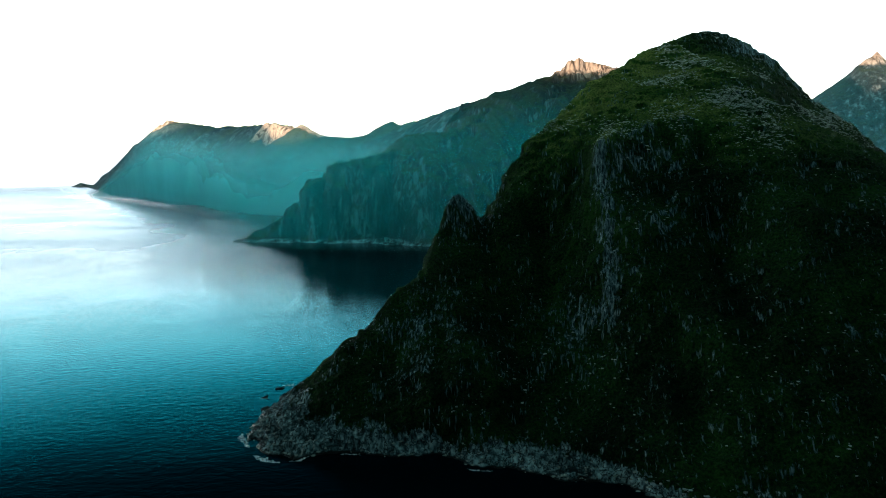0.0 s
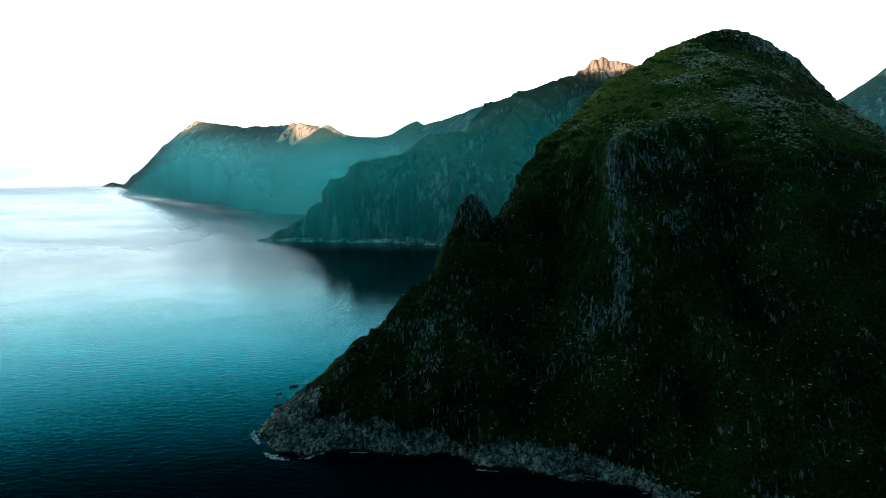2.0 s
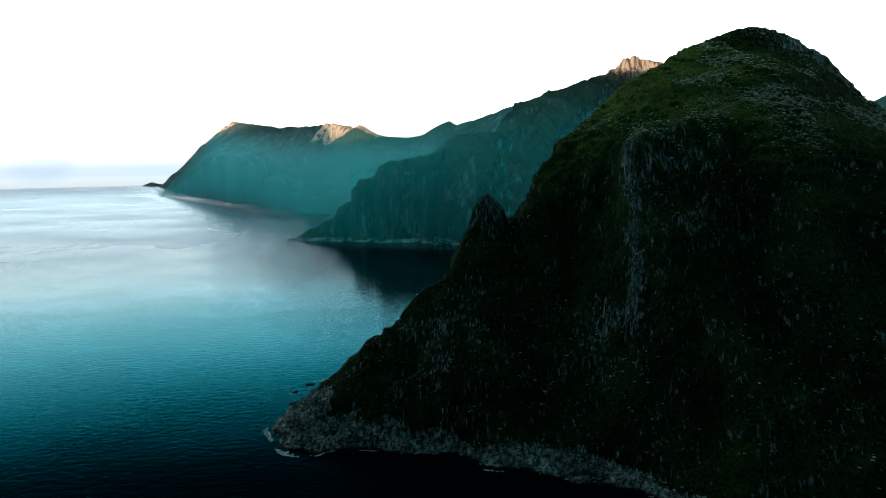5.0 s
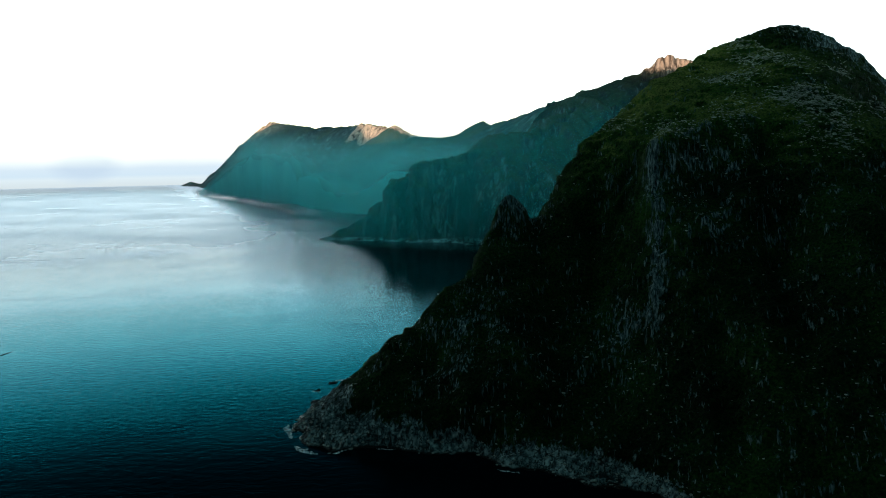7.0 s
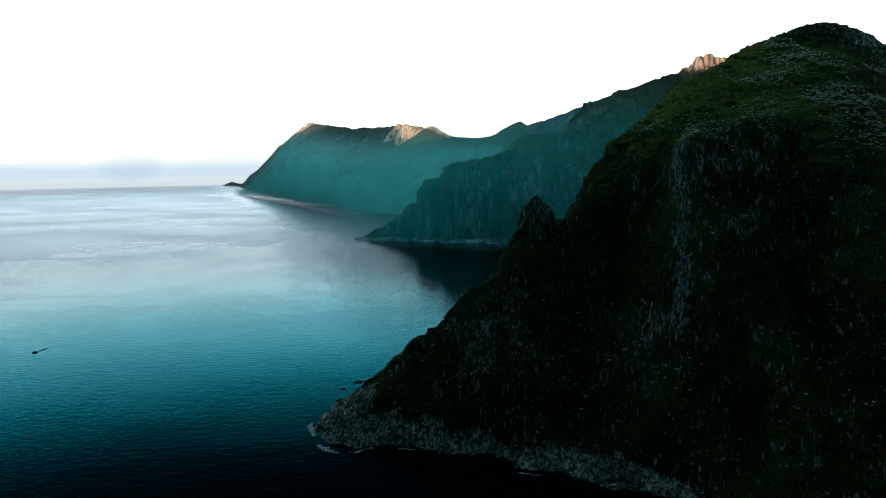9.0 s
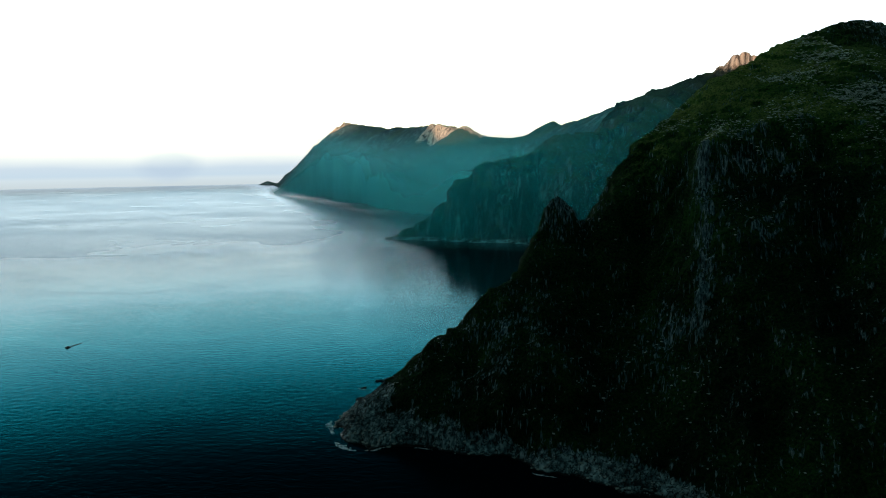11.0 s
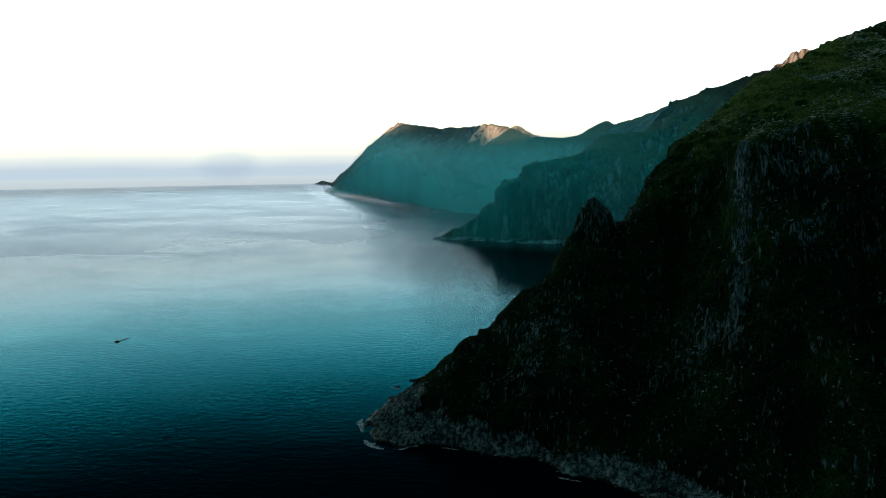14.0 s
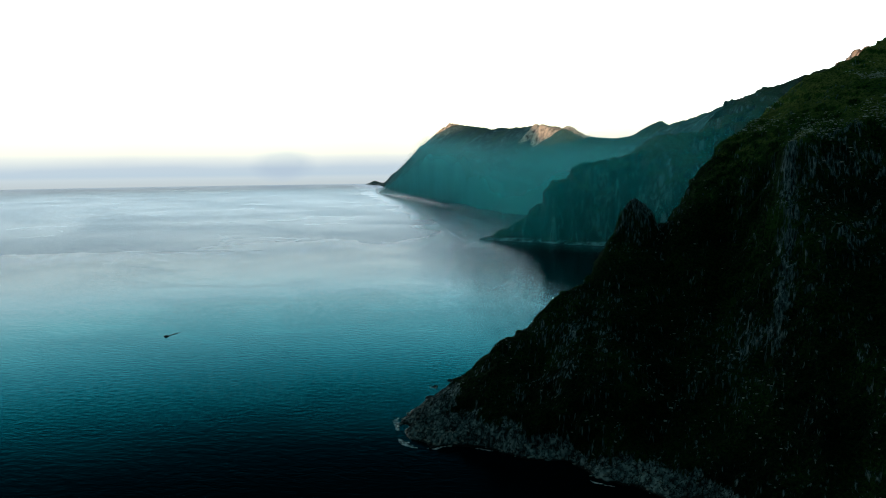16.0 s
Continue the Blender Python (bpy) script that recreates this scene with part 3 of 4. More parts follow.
def build_mid():
    shape = lofted([M_CREST, M_HEAD, M_SHORE, M_DEEP, M_BACK, M_CRAG], 14.0, M_FACE)

    def base(x, y):
        z = shape(x, y)
        for line, deep, wide in M_CLEFTS:
            z = z - deep * np.exp(-(off_line(x, y, line) / wide) ** 2) * np.clip(z / 20, 0, 1)
        return z

    def rough(p, n):
        steep = steepness(n, 0.9, 0.55)[:, None]
        lump = fractal(p * (1, 1, 0.35), 40, 6, 5, ridged=True)[:, None]
        flute = fractal(p * (1, 1, 0.25), 12, 4, 13, ridged=True)[:, None]
        fade = np.clip((p[:, 2:] + 3) / 14, 0.15, 1)
        crag = fractal(p * (1, 1, 0.5), 16, 5, 51, ridged=True, gain=0.6)[:, None] - 0.25
        lump, flute = lump - 0.25, flute - 0.25
        # gullies and ribs that run down the face
        spine = np.clip(np.minimum(off_line(p[:, 0], p[:, 1], M_CREST), off_line(p[:, 0], p[:, 1], M_HEAD)) / 40, 0.2, 1)[:, None]
        rib = fractal(np.stack([p[:, 0] + 0.35 * p[:, 1], 0.2 * p[:, 1], 0.12 * p[:, 2]], -1), 55, 5, 23, ridged=True)[:, None] - 0.3
        p = p + n * fade * spine * 15.0 * rib
        teeth = fractal(p * (1, 1, 0.3), 15, 4, 91, ridged=True, gain=0.6) - 0.3
        p[:, 2] += teeth * 5.0 * np.exp(-(np.minimum(off_line(p[:, 0], p[:, 1], M_CREST), off_line(p[:, 0], p[:, 1], M_HEAD[5:])) / 16) ** 2)
        return p + n * fade * (steep * (11.0 * lump + 7.0 * flute) + (1 - steep) * 2.0 * lump + 2.2 * crag) + (0, 0, 1.5)

    me = grid_mesh("mid_mountain", np.arange(-255, 302, 1.7), np.arange(700, 1060, 1.7), base, rough)
    me.materials.append(mid_ground)
    return tagged(new("coast_mountain", me), "craggy coastal mountain with sheer sea cliffs in blue shade", "mountain")


build_mid()

# ---- the far headland and the ridge that joins it ----
F_CREST = [(-1860, 4160, 12), (-1820, 4170, 50), (-1760, 4170, 112), (-1715, 4170, 160), (-1650, 4150, 228), (-1585, 4100, 245), (-1550, 4080, 280),
           (-1480, 4040, 325), (-1430, 4000, 344)]
F_PLATEAU = [(-1430, 4000, 344), (-1295, 3800, 312), (-1040, 3300, 272), (-830, 2900, 236), (-735, 2700, 228), (-600, 2400, 215), (-500, 2200, 211), (-470, 2150, 203),
             (-437, 2130, 201), (-410, 2080, 203), (-372, 2030, 195), (-333, 1980, 174), (-297, 1930, 160), (-260, 1880, 150), (-225, 1860, 149),
             (-185, 1880, 151), (-165, 1900, 168), (-145, 1920, 185), (-122, 1920, 191), (-108, 1900, 184), (-62, 1800, 185), (-27, 1700, 184), (-13, 1660, 187),
             (19, 1600, 197), (40, 1560, 199), (70, 1480, 190), (120, 1450, 192), (300, 1450, 220)]
F_SHORE = [(-1995, 4100, 0), (-1968, 4092, 12), (-1938, 4082, 20), (-1905, 4072, 8), (-1880, 4062, 3), (-1733, 3740, 0), (-1127, 2595, 0), (-923, 2281, 0), (-689, 1913, 0), (-583, 1765, 0),
           (-439, 1536, 0), (-374, 1458, 0), (-250, 1400, 0), (-100, 1300, 0), (0, 1180, 0), (300, 1150, 0)]
F_DEEP = [(-2100, 4200, -14), (-2000, 4000, -14), (-1790, 3600, -14), (-1180, 2480, -14), (-975, 2180, -14), (-735, 1820, -14), (-620, 1660, -14), (-440, 1440, -14),
          (-300, 1330, -14), (-100, 1230, -14)]
F_FACE = [(-1500, 3700, 150), (-1250, 3300, 120), (-950, 2800, 90), (-720, 2350, 80), (-560, 2050, 75), (-420, 1800, 60), (-300, 1640, 45), (-480, 1560, 8), (-390, 1510, 6),
          (-150, 1600, 70), (0, 1450, 90), (-200, 1780, 100), (-640, 2300, 150), (-470, 2010, 130)]
F_UNDER = [(-1850, 4090, 4), (-1720, 3990, 60), (-1630, 3960, 140), (-1540, 3930, 210), (-1470, 3900, 262), (-1400, 3860, 285)]
F_LEE = [(-420, 2230, 150), (-330, 2080, 130), (-230, 1990, 110), (-165, 2010, 120), (-80, 1990, 140), (0, 1800, 150), (60, 1650, 160)]
F_CRAG = [(-1485, 4000, 282), (-1425, 3962, 296), (-1380, 3900, 285)]
F_NOTCH = [(-500, 2165, 168), (-465, 2118, 160), (-430, 2096, 160), (-395, 2046, 158)]
F_BACK = [(-1880, 4300, -5), (-1500, 4300, 120), (-1100, 3800, 120), (-700, 3000, 60), (-400, 2400, 20), (-100, 2200, 20), (300, 1800, 60)]


def build_far():
    base = lofted([F_CREST, F_PLATEAU, F_UNDER, F_LEE, F_SHORE, F_DEEP, F_BACK, F_CRAG, F_NOTCH], 60.0, F_FACE)

    def rough(p, n):
        steep = steepness(n, 0.95, 0.7)[:, None]
        lump = fractal(p * (1, 1, 0.35), 110, 6, 7, ridged=True, gain=0.6)[:, None]
        fade = np.clip((p[:, 2:] + 3) / 40, 0.05, 1)
        lump = lump - 0.25
        crag = fractal(p * (1, 1, 0.6), 48, 5, 81, ridged=True, gain=0.6)[:, None] - 0.25
        # gullies with scree fans between them, down to the shore
        spine = np.clip(np.minimum(off_line(p[:, 0], p[:, 1], F_PLATEAU), off_line(p[:, 0], p[:, 1], F_CREST)) / 160, 0.12, 1)[:, None]
        along, out = p[:, 0] * 0.5 - p[:, 1] * 0.87, p[:, 0] * 0.87 + p[:, 1] * 0.5
        rib = fractal(np.stack([along, 0.22 * out, 0.1 * p[:, 2]], -1), 170, 4, 27, ridged=True)[:, None] - 0.3
        p = p + n * fade * spine * 26.0 * rib
        teeth = fractal(p * (1, 1, 0.3), 34, 4, 93, ridged=True, gain=0.6) - 0.3
        p[:, 2] += teeth * 9.0 * np.exp(-(off_line(p[:, 0], p[:, 1], F_PLATEAU[6:12]) / 40) ** 2)
        return p + n * fade * (5.0 * crag + steep * 13.0 * lump + (1 - steep) * 3.5 * lump)

    me = grid_mesh("far_headland", np.arange(-2080, 320, 7.0), np.arange(1150, 4320, 7.0), base, rough)
    co = np.empty(len(me.vertices) * 3)
    me.vertices.foreach_get("co", co)
    x, y, z = co.reshape(-1, 3).T
    # marks the far crags whose sunlight is painted in
    sunlit_mark = np.maximum(np.exp(-(off_line(x, y, F_NOTCH) / 40) ** 2), np.exp(-(off_line(x, y, F_CRAG) / 70) ** 2))
    sunlit_mark = np.maximum(sunlit_mark, 0.9 * np.exp(-(off_line(x, y, F_PLATEAU[8:13]) / 28) ** 2)) 
    sunlit_mark *= 0.85 + 0.6 * fractal(np.stack([x, y, z], -1) * (1, 1, 0.4), 34, 3, 77)
    me.attributes.new("sunlit_crag", "FLOAT", "POINT").data.foreach_set("value", sunlit_mark.astype(np.float32))
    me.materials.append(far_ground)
    return tagged(new("far_headland", me), "long hazy blue headland with sunlit summit crags", "mountain")


build_far()

# ---- the peak inland, and behind, an unseen range added to keep evening sun off the coast ----
P_CREST = [(600, 1600, 130), (779, 1600, 201), (813, 1600, 222), (848, 1600, 244), (870, 1600, 267), (887, 1600, 284), (899, 1600, 288), (906, 1600, 303),
           (916, 1600, 287), (928, 1600, 270), (960, 1600, 240), (1050, 1620, 200)]
P_FOOT = [(560, 1250, 20), (700, 1250, 30), (850, 1280, 50), (950, 1290, 60), (1060, 1300, 60)]
P_MID = [(700, 1420, 90), (820, 1450, 130), (905, 1450, 170), (905, 1530, 235), (1000, 1450, 130)]
P_BACK = [(560, 1850, 40), (850, 1850, 100), (1060, 1850, 90)]


def build_peak():
    base = lofted([P_CREST, P_FOOT, P_BACK], 14.0, P_MID + [(890, 1580, 268), (918, 1580, 262), (904, 1588, 284)])

    def rough(p, n):
        steep = steepness(n, 0.9, 0.6)[:, None]
        lump = fractal(p * (1, 1, 0.35), 60, 6, 9, ridged=True)[:, None] - 0.25
        return p + n * (steep * 9.0 * lump + (1 - steep) * 3.0 * lump + 3.0 * (fractal(p * (1, 1, 0.4), 22, 5, 71, ridged=True, gain=0.6)[:, None] - 0.25))

    me = grid_mesh("inland_peak", np.arange(560, 1062, 3.0), np.arange(1250, 1700, 3.5), base, rough)
    me.materials.append(peak_ground)
    return tagged(new("inland_peak", me), "pointed rocky inland peak with a sunlit spire", "mountain")


build_peak()

# made-up height profile whose dips let the sun reach single crags
RANGE = [(-4000, 700), (-3327, 620), (-3200, 586), (-3145, 580), (-3060, 568), (-2900, 572), (-2760, 578), (-2690, 596), (-2568, 602), (-2102, 522), (-1886, 488), (-1760, 462), (-1695, 440), (-1665, 388), (-1610, 380),
         (-1520, 380), (-1475, 390), (-1430, 424), (-1280, 436), (-1053, 424), (-900, 410), (-800, 392), (-770, 380), (-700, 376), (-640, 380), (-600, 400), (-400, 440), (-225, 478), (-200, 430), (-165, 426), (-145, 474),
         (300, 500), (1500, 520)]


def build_range():
    rx, rz = np.array(RANGE, float).T

    def z_of(x, y):
        return np.interp(x, rx, rz) - 4.0 - np.abs(y + 2400) * np.where(y > -2400, 0.45, 0.6)

    me = grid_mesh("shade_range", np.arange(-4000, 1501, 10.0), np.arange(-2900, -1799, 50.0), z_of, lambda p, n: p)
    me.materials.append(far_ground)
    return tagged(new("shade_range", me), "unseen rocky range shaped to shade the coast from the sun", "mountain", kind="structure")


build_range()


def build_light_block():
    """A made-up, unseen mountainside behind the flight that blocks low sky light."""
    def z_of(x, y):
        top = 250 + 22 * np.sin(x / 130.0) + 14 * np.sin(x / 57.0 + 1)
        axis = -205 + np.clip(-200 - x, 0, None) * 0.1
        return top - np.abs(y - axis) * 1.3

    def rough(p, n):
        return p + n * 5 * (fractal(p * (1, 1, 0.4), 70, 4, 31, ridged=True)[:, None] - 0.4)

    me = grid_mesh("light_block_mountain", np.arange(-1700, 1200, 10.0), np.arange(-420, 150, 10.0), z_of, rough)
    me.materials.append(mid_ground)
    return tagged(new("light_block_mountain", me), "unseen mountainside added to block low light from behind", "mountain", kind="structure")


build_light_block()


# ---- glowing fog backdrop on the horizon, tinted sheets for haze before the far land ----
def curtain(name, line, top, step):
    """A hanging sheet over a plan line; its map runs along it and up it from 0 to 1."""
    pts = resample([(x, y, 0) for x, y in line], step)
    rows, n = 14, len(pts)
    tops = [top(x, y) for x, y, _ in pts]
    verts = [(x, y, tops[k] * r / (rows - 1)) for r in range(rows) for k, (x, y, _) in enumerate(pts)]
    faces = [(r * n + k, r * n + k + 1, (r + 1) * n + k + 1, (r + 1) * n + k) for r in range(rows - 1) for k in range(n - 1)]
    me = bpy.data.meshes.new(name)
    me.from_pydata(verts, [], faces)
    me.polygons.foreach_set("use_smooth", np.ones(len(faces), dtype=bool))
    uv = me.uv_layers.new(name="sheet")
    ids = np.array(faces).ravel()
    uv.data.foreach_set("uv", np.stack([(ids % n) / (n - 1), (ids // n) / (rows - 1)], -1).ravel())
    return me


def fog_material():
    mat, nodes, links, bsdf = material("self_lit_horizon_fog")
    nodes.remove(bsdf)
    out = nodes["Material Output"]
    geo = nodes.new("ShaderNodeNewGeometry")
    place = nodes.new("ShaderNodeSeparateXYZ")
    links.new(geo.outputs["Position"], place.inputs[0])
    lump = noise_tex(nodes, links, geo.outputs["Position"], 1 / 900.0, 4, 0.5, (1, 1, 2.5))
    up = maths(nodes, links, "DIVIDE", place.outputs["Z"], 260.0)
    wavy = maths(nodes, links, "ADD", up, maths(nodes, links, "MULTIPLY", maths(nodes, links, "SUBTRACT", lump, 0.5), 0.45))
    # self-lit tones: distant sea at the foot, grey fog thinning upwards, cream sky glow
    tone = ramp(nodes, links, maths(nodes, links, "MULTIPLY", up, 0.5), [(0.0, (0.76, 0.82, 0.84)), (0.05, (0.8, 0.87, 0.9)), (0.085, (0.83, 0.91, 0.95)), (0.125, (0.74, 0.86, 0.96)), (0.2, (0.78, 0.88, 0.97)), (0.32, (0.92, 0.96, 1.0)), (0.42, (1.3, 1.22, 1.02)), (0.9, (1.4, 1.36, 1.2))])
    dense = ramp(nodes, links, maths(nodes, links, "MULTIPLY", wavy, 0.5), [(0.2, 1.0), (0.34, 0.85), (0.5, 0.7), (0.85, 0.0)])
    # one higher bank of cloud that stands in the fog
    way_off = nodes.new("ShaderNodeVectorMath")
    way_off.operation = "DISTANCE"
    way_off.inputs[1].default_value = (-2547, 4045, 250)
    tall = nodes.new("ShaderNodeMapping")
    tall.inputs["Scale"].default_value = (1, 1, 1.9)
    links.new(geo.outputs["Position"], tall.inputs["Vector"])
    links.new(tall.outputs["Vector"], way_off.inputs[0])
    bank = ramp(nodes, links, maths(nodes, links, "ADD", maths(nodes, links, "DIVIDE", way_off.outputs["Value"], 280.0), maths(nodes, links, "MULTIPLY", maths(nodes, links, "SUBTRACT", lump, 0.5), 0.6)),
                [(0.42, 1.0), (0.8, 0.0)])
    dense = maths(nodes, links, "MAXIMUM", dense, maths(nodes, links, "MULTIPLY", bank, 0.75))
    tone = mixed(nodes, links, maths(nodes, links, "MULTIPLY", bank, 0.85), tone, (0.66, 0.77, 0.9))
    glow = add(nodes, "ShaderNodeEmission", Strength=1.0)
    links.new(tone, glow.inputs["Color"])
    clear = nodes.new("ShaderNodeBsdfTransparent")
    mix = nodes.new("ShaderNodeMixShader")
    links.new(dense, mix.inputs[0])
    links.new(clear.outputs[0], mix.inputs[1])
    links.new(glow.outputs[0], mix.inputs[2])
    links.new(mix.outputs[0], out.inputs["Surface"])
    return mat


def haze_sheet_material(name, density, patch, tint=(0.14, 0.9, 1.0, 1)):
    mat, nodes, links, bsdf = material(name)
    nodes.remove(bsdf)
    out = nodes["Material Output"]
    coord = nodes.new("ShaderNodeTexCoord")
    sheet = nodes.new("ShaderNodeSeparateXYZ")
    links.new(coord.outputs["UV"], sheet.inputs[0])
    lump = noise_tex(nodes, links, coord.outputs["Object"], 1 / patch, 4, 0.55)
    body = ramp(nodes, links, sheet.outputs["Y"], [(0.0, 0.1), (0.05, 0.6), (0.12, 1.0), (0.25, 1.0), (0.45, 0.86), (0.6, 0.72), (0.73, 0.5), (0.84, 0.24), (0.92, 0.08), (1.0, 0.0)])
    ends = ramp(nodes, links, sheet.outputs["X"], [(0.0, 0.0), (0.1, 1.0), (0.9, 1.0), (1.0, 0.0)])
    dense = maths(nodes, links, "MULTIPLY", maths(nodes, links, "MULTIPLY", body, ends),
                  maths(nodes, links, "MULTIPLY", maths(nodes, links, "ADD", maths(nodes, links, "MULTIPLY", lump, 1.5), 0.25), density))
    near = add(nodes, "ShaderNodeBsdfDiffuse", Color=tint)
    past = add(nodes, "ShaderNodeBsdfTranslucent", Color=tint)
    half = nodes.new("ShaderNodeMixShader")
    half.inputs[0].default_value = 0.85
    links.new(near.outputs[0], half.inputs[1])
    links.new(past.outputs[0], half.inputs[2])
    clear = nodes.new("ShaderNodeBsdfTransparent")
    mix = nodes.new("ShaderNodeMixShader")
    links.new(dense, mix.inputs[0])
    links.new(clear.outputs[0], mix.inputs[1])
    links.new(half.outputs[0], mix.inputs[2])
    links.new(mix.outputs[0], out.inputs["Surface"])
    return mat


def hang_haze(name, line, top, mat):
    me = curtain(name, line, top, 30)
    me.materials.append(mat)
    tagged(new(name, me), "thin blue sheet standing in for evening haze over the bay", "mist", kind="stuff")


def build_fog_and_haze():
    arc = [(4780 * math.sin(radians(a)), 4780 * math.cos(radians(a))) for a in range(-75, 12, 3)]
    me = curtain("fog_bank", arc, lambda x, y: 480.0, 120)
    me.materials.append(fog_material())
    tagged(new("backdrop_fog", me), "self-lit backdrop sheet of pale grey fog on the sea horizon", "fog", kind="structure")

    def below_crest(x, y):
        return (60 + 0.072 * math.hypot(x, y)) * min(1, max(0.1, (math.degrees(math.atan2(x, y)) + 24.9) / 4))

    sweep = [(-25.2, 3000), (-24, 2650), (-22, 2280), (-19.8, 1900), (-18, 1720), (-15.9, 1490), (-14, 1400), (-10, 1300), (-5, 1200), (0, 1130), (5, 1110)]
    # aerial haze is imitated by several thin tinted sheets, one behind the other
    far_sheet = haze_sheet_material("far_haze", 0.42, 260, (0.3, 0.95, 1.0, 1))
    bay_sheet = haze_sheet_material("bay_haze", 0.17, 90, (0.06, 0.95, 1.0, 1))
    valley_sheet = haze_sheet_material("valley_haze", 0.08, 150)
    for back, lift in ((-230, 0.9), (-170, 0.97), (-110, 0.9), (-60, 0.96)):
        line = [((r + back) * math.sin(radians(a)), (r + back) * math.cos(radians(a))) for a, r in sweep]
        hang_haze("far_haze_sheet", line, lambda x, y: below_crest(x, y) * lift, far_sheet)
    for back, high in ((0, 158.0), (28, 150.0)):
        hang_haze("bay_haze_sheet", [(-262, 790 + back), (-180, 735 + back), (-60, 690 + back), (120, 660 + back), (300, 640 + back)], lambda x, y: high * min(1, 0.66 + max(0, x + 240) / 500), bay_sheet)
        hang_haze("valley_haze", [(330, 1010 + back), (450, 960 + back), (640, 930 + back), (800, 900 + back)], lambda x, y: high + 100, valley_sheet)


build_fog_and_haze()


# ---- stones on the headland, skerries and foam at its foot ----
def stone_material(name, dark, pale, size):
    mat, nodes, links, bsdf = material(name)
    coord = nodes.new("ShaderNodeNewGeometry")
    info = nodes.new("ShaderNodeObjectInfo")
    isle = coord.outputs["Random Per Island"]
    grain = noise_tex(nodes, links, coord.outputs["Position"], 1 / size, 6, 0.65)
    shade = maths(nodes, links, "ADD", maths(nodes, links, "MULTIPLY", grain, 0.6),
                  maths(nodes, links, "MULTIPLY", maths(nodes, links, "ADD", isle, info.outputs["Random"]), 0.2))
    links.new(ramp(nodes, links, shade, [(0.3, dark), (0.75, pale)]), bsdf.inputs["Base Color"])
    bsdf.inputs["Roughness"].default_value = 0.88
    bump = add(nodes, "ShaderNodeBump", Strength=0.7, Distance=size * 0.3)
    links.new(grain, bump.inputs["Height"])
    links.new(bump.outputs["Normal"], bsdf.inputs["Normal"])
    return mat


pale_stone = stone_material("lichen_grey_stone", (0.05, 0.065, 0.055), (0.58, 0.66, 0.58), 0.5)
wet_stone = stone_material("wet_black_stone", (0.012, 0.013, 0.014), (0.09, 0.095, 0.095), 0.8)


def stone_shape(seed, flat=0.6):
    """An angular stone about 1 m across: points and triangles."""
    rnd = random.Random(seed)
    bm = bmesh.new()
    bmesh.ops.create_icosphere(bm, subdivisions=1, radius=0.5)
    for v in bm.verts:
        v.co *= 0.75 + 0.5 * rnd.random()
        v.co.z *= flat
    pts = np.array([v.co[:] for v in bm.verts])
    bm.verts.index_update()
    tris = np.array([[v.index for v in f.verts] for f in bm.faces])
    bm.free()
    return pts, tris


SHAPES = [stone_shape(k, 0.3 + 0.08 * (k % 4)) for k in range(8)]


def ground_spots(ob, count, seed, chosen):
    """Random places on a terrain: centre and normal of faces, picked by the weight that chosen gives."""
    me = ob.data
    n = len(me.polygons)
    c, nn, area = np.empty(n * 3), np.empty(n * 3), np.empty(n)
    me.polygons.foreach_get("center", c)
    me.polygons.foreach_get("normal", nn)
    me.polygons.foreach_get("area", area)
    c, nn = c.reshape(-1, 3), nn.reshape(-1, 3)
    w = chosen(c, nn) * area
    rng = np.random.default_rng(seed)
    ids = rng.choice(n, count, p=w / w.sum())
    return c[ids], nn[ids], rng


def on_turf(c, n):
    seen = (c[:, 1] < 395) & (c[:, 0] < 200) & (c[:, 2] > 6)
    cluster = np.clip(fractal(c, 22, 3, 61) * 1.6 + 0.35, 0.02, 1) ** 2
    return seen * np.clip((n[:, 2] - 0.35) / 0.4, 0, 1) * cluster * (0.035 + np.clip((c[:, 2] - 80) / 15, 0, 1) * 1.3)


def on_shore(c, n):
    return (c[:, 2] > -0.2) & (c[:, 2] < 3.5) & (c[:, 0] < 75) & (c[:, 1] < 235)


def loose_stones(name, label, ob, count, seed, chosen, small, large, mat):
    c, n, rng = ground_spots(ob, count, seed, chosen)
    verts, tris, base = [], [], 0
    for place, k in zip(c, range(count)):
        pts, t = SHAPES[k % len(SHAPES)]
        size = small + (large - small) * rng.random() ** 2.5
        a = rng.random() * math.tau
        spin = np.array([[math.cos(a), -math.sin(a), 0], [math.sin(a), math.cos(a), 0], [0, 0, 1]])
        verts.append((pts * size * (0.7 + 0.9 * rng.random(), 1, 1)) @ spin.T + place + (0, 0, size * 0.12))
        tris.append(t + base)
        base += len(pts)
    me = bpy.data.meshes.new(name)
    me.from_pydata(np.concatenate(verts).tolist(), [], np.concatenate(tris).tolist())
    me.materials.append(mat)
    return tagged(new(name, me), label, "stones", kind="stuff")


loose_stones("scree", "small pale grey stones scattered over the turf", headland, 22000, 5, on_turf, 0.22, 0.95, pale_stone)
loose_stones("shore_stones", "grey boulders along the waterline", headland, 350, 6, on_shore, 0.35, 1.4, pale_stone)

STONE_MESHES = []
for k, (pts, tris) in enumerate(SHAPES):
    me = bpy.data.meshes.new("stone")
    me.from_pydata(pts.tolist(), [], tris.tolist())
    me.materials.append(pale_stone)
    STONE_MESHES.append(me)


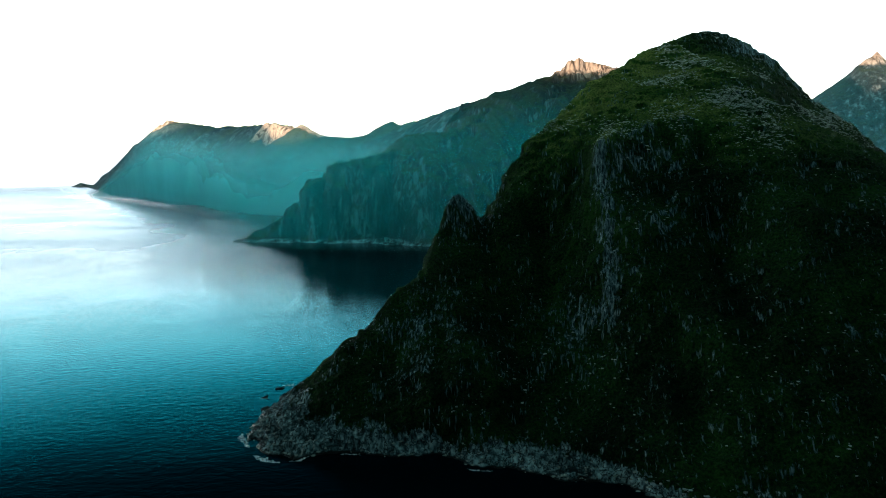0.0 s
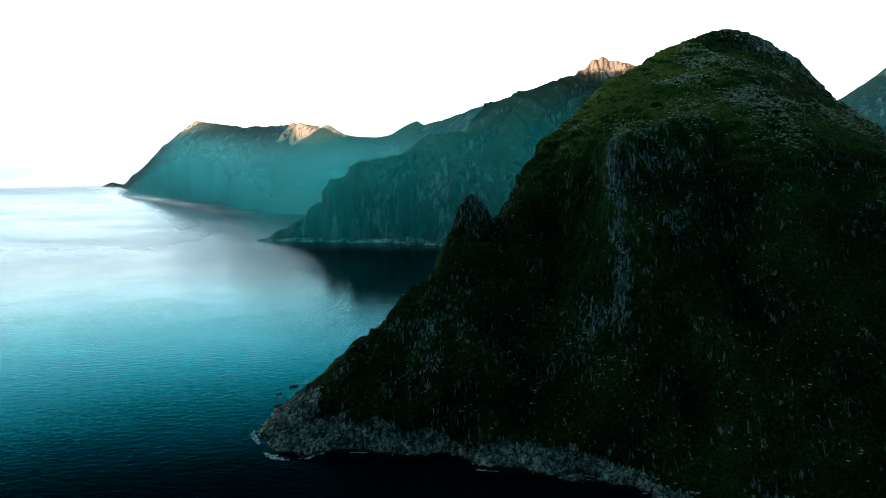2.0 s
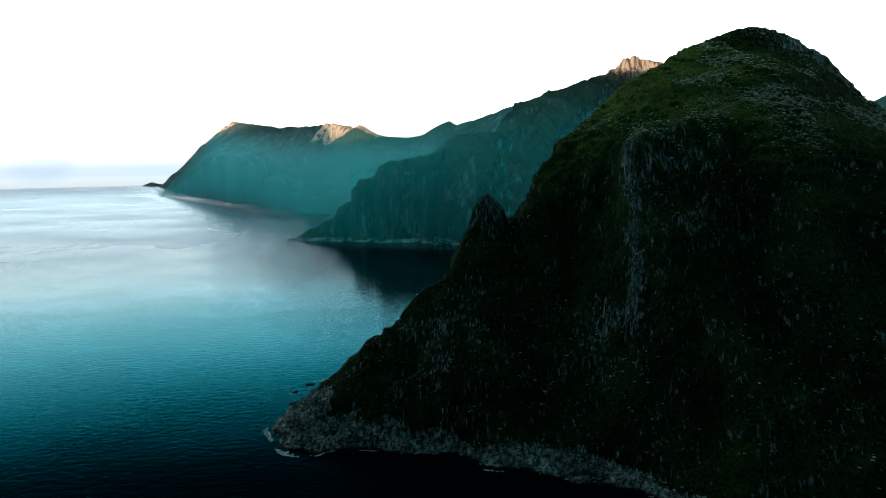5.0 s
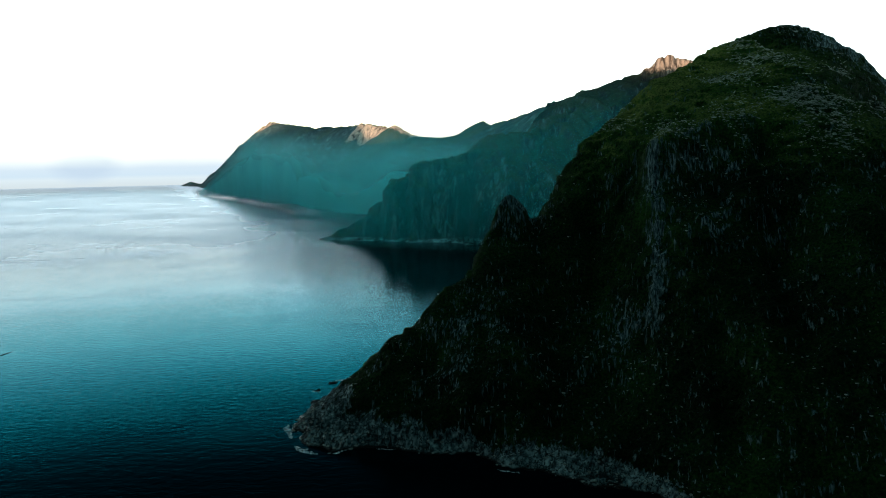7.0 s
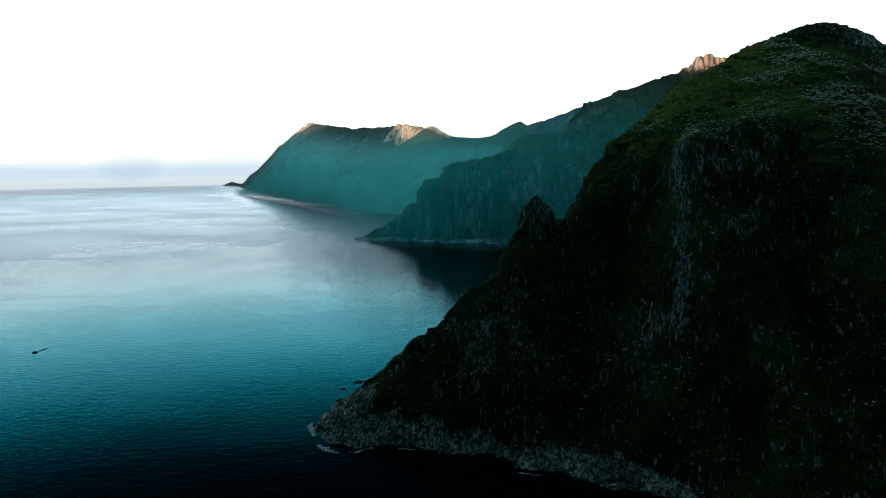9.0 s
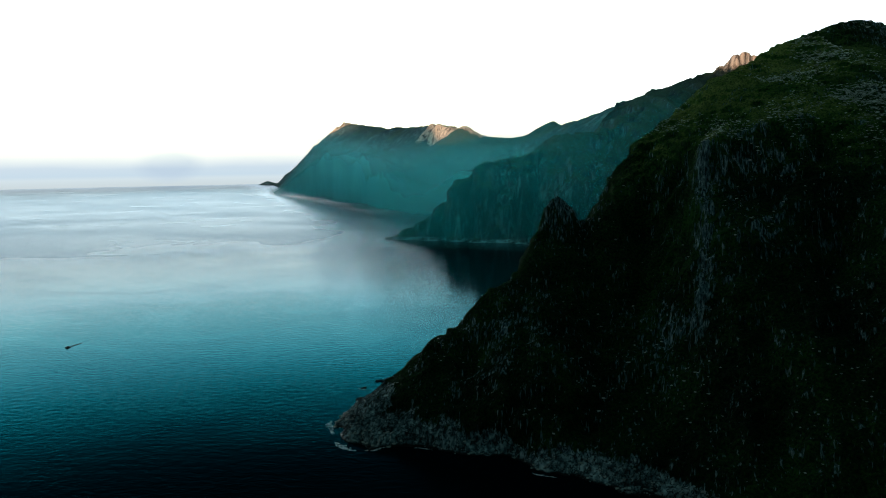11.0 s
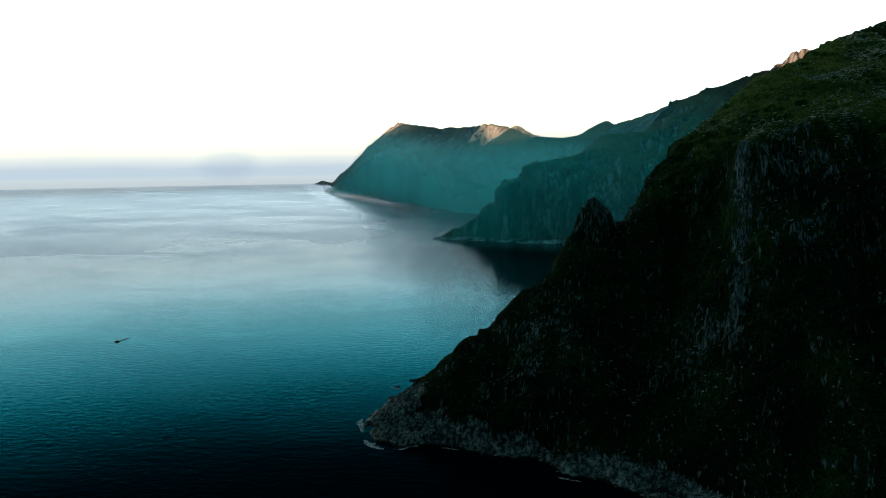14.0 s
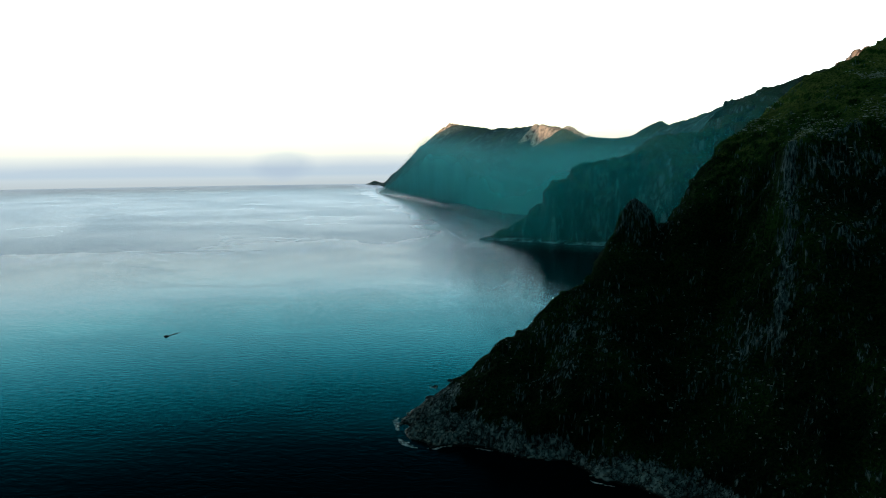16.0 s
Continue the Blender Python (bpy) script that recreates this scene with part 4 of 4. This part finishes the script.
def lay_boulders():
    c, n, rng = ground_spots(headland, 260, 7, lambda c, n: on_turf(c, n) * (c[:, 2] > 72))
    for k, place in enumerate(c):
        size = 0.9 + 1.3 * rng.random() ** 2
        ob = new("stone", STONE_MESHES[k % len(STONE_MESHES)])
        ob.parent = headland
        ob.matrix_basis = (Matrix.Translation(place.tolist()) @ Matrix.Translation((0, 0, 0.12 * size)) @ Matrix.Rotation(rng.random() * 6.28, 4, "Z")
                           @ Matrix.Diagonal((size * (0.8 + 0.8 * rng.random()), size, size, 1)))


lay_boulders()


def skerry(x, y, long, wide, high, turn, seed, label):
    bm = bmesh.new()
    bmesh.ops.create_icosphere(bm, subdivisions=4, radius=1.0)
    for v in bm.verts:
        q = Vector((v.co.x * long / 2, v.co.y * wide / 2, v.co.z * high))
        q *= 1 + 0.35 * noise.fractal(v.co * 1.7 + Vector((seed, 0, 0)), 0.8, 2.1, 4)
        v.co = q
    me = bpy.data.meshes.new("skerry")
    bm.to_mesh(me)
    bm.free()
    me.materials.append(wet_stone)
    ob = new("skerry", me)
    ob.matrix_world = pose(x, y, -0.15 * high, 0, 0, turn)
    return tagged(ob, label, "rock", group="skerries")


skerry(-221, 298, 2.6, 1.3, 0.7, 32, 1, "lone low black rock awash in the open sea")
# a low dark strip stands in for the wake behind the lone rock
skerry(-221, 303.5, 8.5, 0.7, 0.22, 88, 8, "thin dark strip for the wake of a lone rock in open sea")
skerry(-60.5, 269, 3.6, 1.4, 0.6, 20, 2, "low black rock awash off the headland")
skerry(-63.4, 259, 2.6, 1.2, 0.5, 60, 3, "small black rock awash off the headland")
skerry(-60.6, 246, 4.0, 2.2, 0.6, 70, 5, "wet black rock at the foot of the headland")


def foam_material():
    mat, nodes, links, bsdf = material("sea_foam")
    geo = nodes.new("ShaderNodeNewGeometry")
    lace = noise_tex(nodes, links, geo.outputs["Position"], 1 / 0.9, 5, 0.7)
    bsdf.inputs["Base Color"].default_value = (0.92, 0.94, 0.94, 1)
    bsdf.inputs["Roughness"].default_value = 0.9
    links.new(ramp(nodes, links, lace, [(0.46, 0.0), (0.53, 1.0)]), bsdf.inputs["Alpha"])
    return mat


def foam(line, wide, seed):
    """A frayed strip of foam on the water along a plan line."""
    rng = random.Random(seed)
    pts = resample([(x, y, 0) for x, y in line], 0.6)
    verts, faces = [], []
    for k, p in enumerate(pts):
        d = pts[min(k + 1, len(pts) - 1)] - pts[max(k - 1, 0)]
        side = np.array([-d[1], d[0], 0]) / (np.linalg.norm(d) + 1e-6)
        w = wide * math.sin(math.pi * k / (len(pts) - 1)) * (0.5 + rng.random())
        off = side * (rng.random() - 0.5) * 0.8
        for e in (-0.5, 0.5):
            verts.append((*(p + off + side * w * e)[:2], 0.03))
        if k:
            faces.append((2 * k - 2, 2 * k - 1, 2 * k + 1, 2 * k))
    me = bpy.data.meshes.new("foam")
    me.from_pydata(verts, [], faces)
    me.materials.append(FOAM)
    return tagged(new("foam", me), "thin white foam on the water against the rocks", "foam", kind="stuff")


FOAM = foam_material()
foam([(-62, 223), (-61.5, 219), (-58.5, 214), (-57, 210)], 2.0, 1)
foam([(-54.5, 205), (-52, 202.5), (-49, 200.3), (-45, 198.6)], 2.2, 2)
foam([(-60.5, 272), (-58, 272.5), (-56.5, 275)], 2.2, 3)
foam([(-65.5, 258.5), (-64, 257.6), (-62, 257.5)], 1.2, 4)
foam([(-43.4, 199.5), (-41, 200), (-38, 204)], 0.9, 5)
foam([(-62, 247), (-60, 241), (-60.5, 236)], 0.7, 6)
foam([(-30, 204.6), (-27, 204.4), (-24, 203.6)], 0.8, 7)
foam([(5, 192.4), (8, 191.4), (12, 190.6)], 0.8, 8)


# ---- pale veins of quartz across the apron ----
def quartz_vein(line, wide, seed):
    """A thin crooked band of quartz that lies on the rock along a plan line."""
    rng = random.Random(seed)
    pts = resample([(x, y, 0) for x, y in line], 0.4)
    tree = BVHTree.FromPolygons([v.co[:] for v in headland.data.vertices], [p.vertices[:] for p in headland.data.polygons])
    verts, faces = [], []
    drift = 0.0
    for k, p in enumerate(pts):
        d = pts[min(k + 1, len(pts) - 1)] - pts[max(k - 1, 0)]
        side = np.array([-d[1], d[0], 0]) / (np.linalg.norm(d) + 1e-6)
        drift += rng.uniform(-0.16, 0.16)
        w = wide * (0.4 + 0.8 * rng.random())
        for e in (-0.5, 0.5):
            q = p + side * (drift + w * e)
            hit = tree.ray_cast(Vector((q[0], q[1], 60)), Vector((0, 0, -1)))[0]
            verts.append((q[0], q[1], (hit.z if hit else 0) + 0.06))
        if k:
            faces.append((2 * k - 2, 2 * k - 1, 2 * k + 1, 2 * k))
    me = bpy.data.meshes.new("quartz_vein")
    me.from_pydata(verts, [], faces)
    me.materials.append(QUARTZ)
    ob = new("quartz_vein", me)
    ob.parent = headland
    return tagged(ob, "crooked pale quartz vein in the rock")


QUARTZ = stone_material("pale_quartz", (0.3, 0.29, 0.26), (0.75, 0.73, 0.68), 0.4)
quartz_vein([(-40.6, 203), (-40.2, 205), (-39.2, 206.6), (-38.9, 208.5)], 0.5, 1)
quartz_vein([(-37.2, 205.2), (-37.5, 207), (-37.2, 208.8)], 0.35, 2)
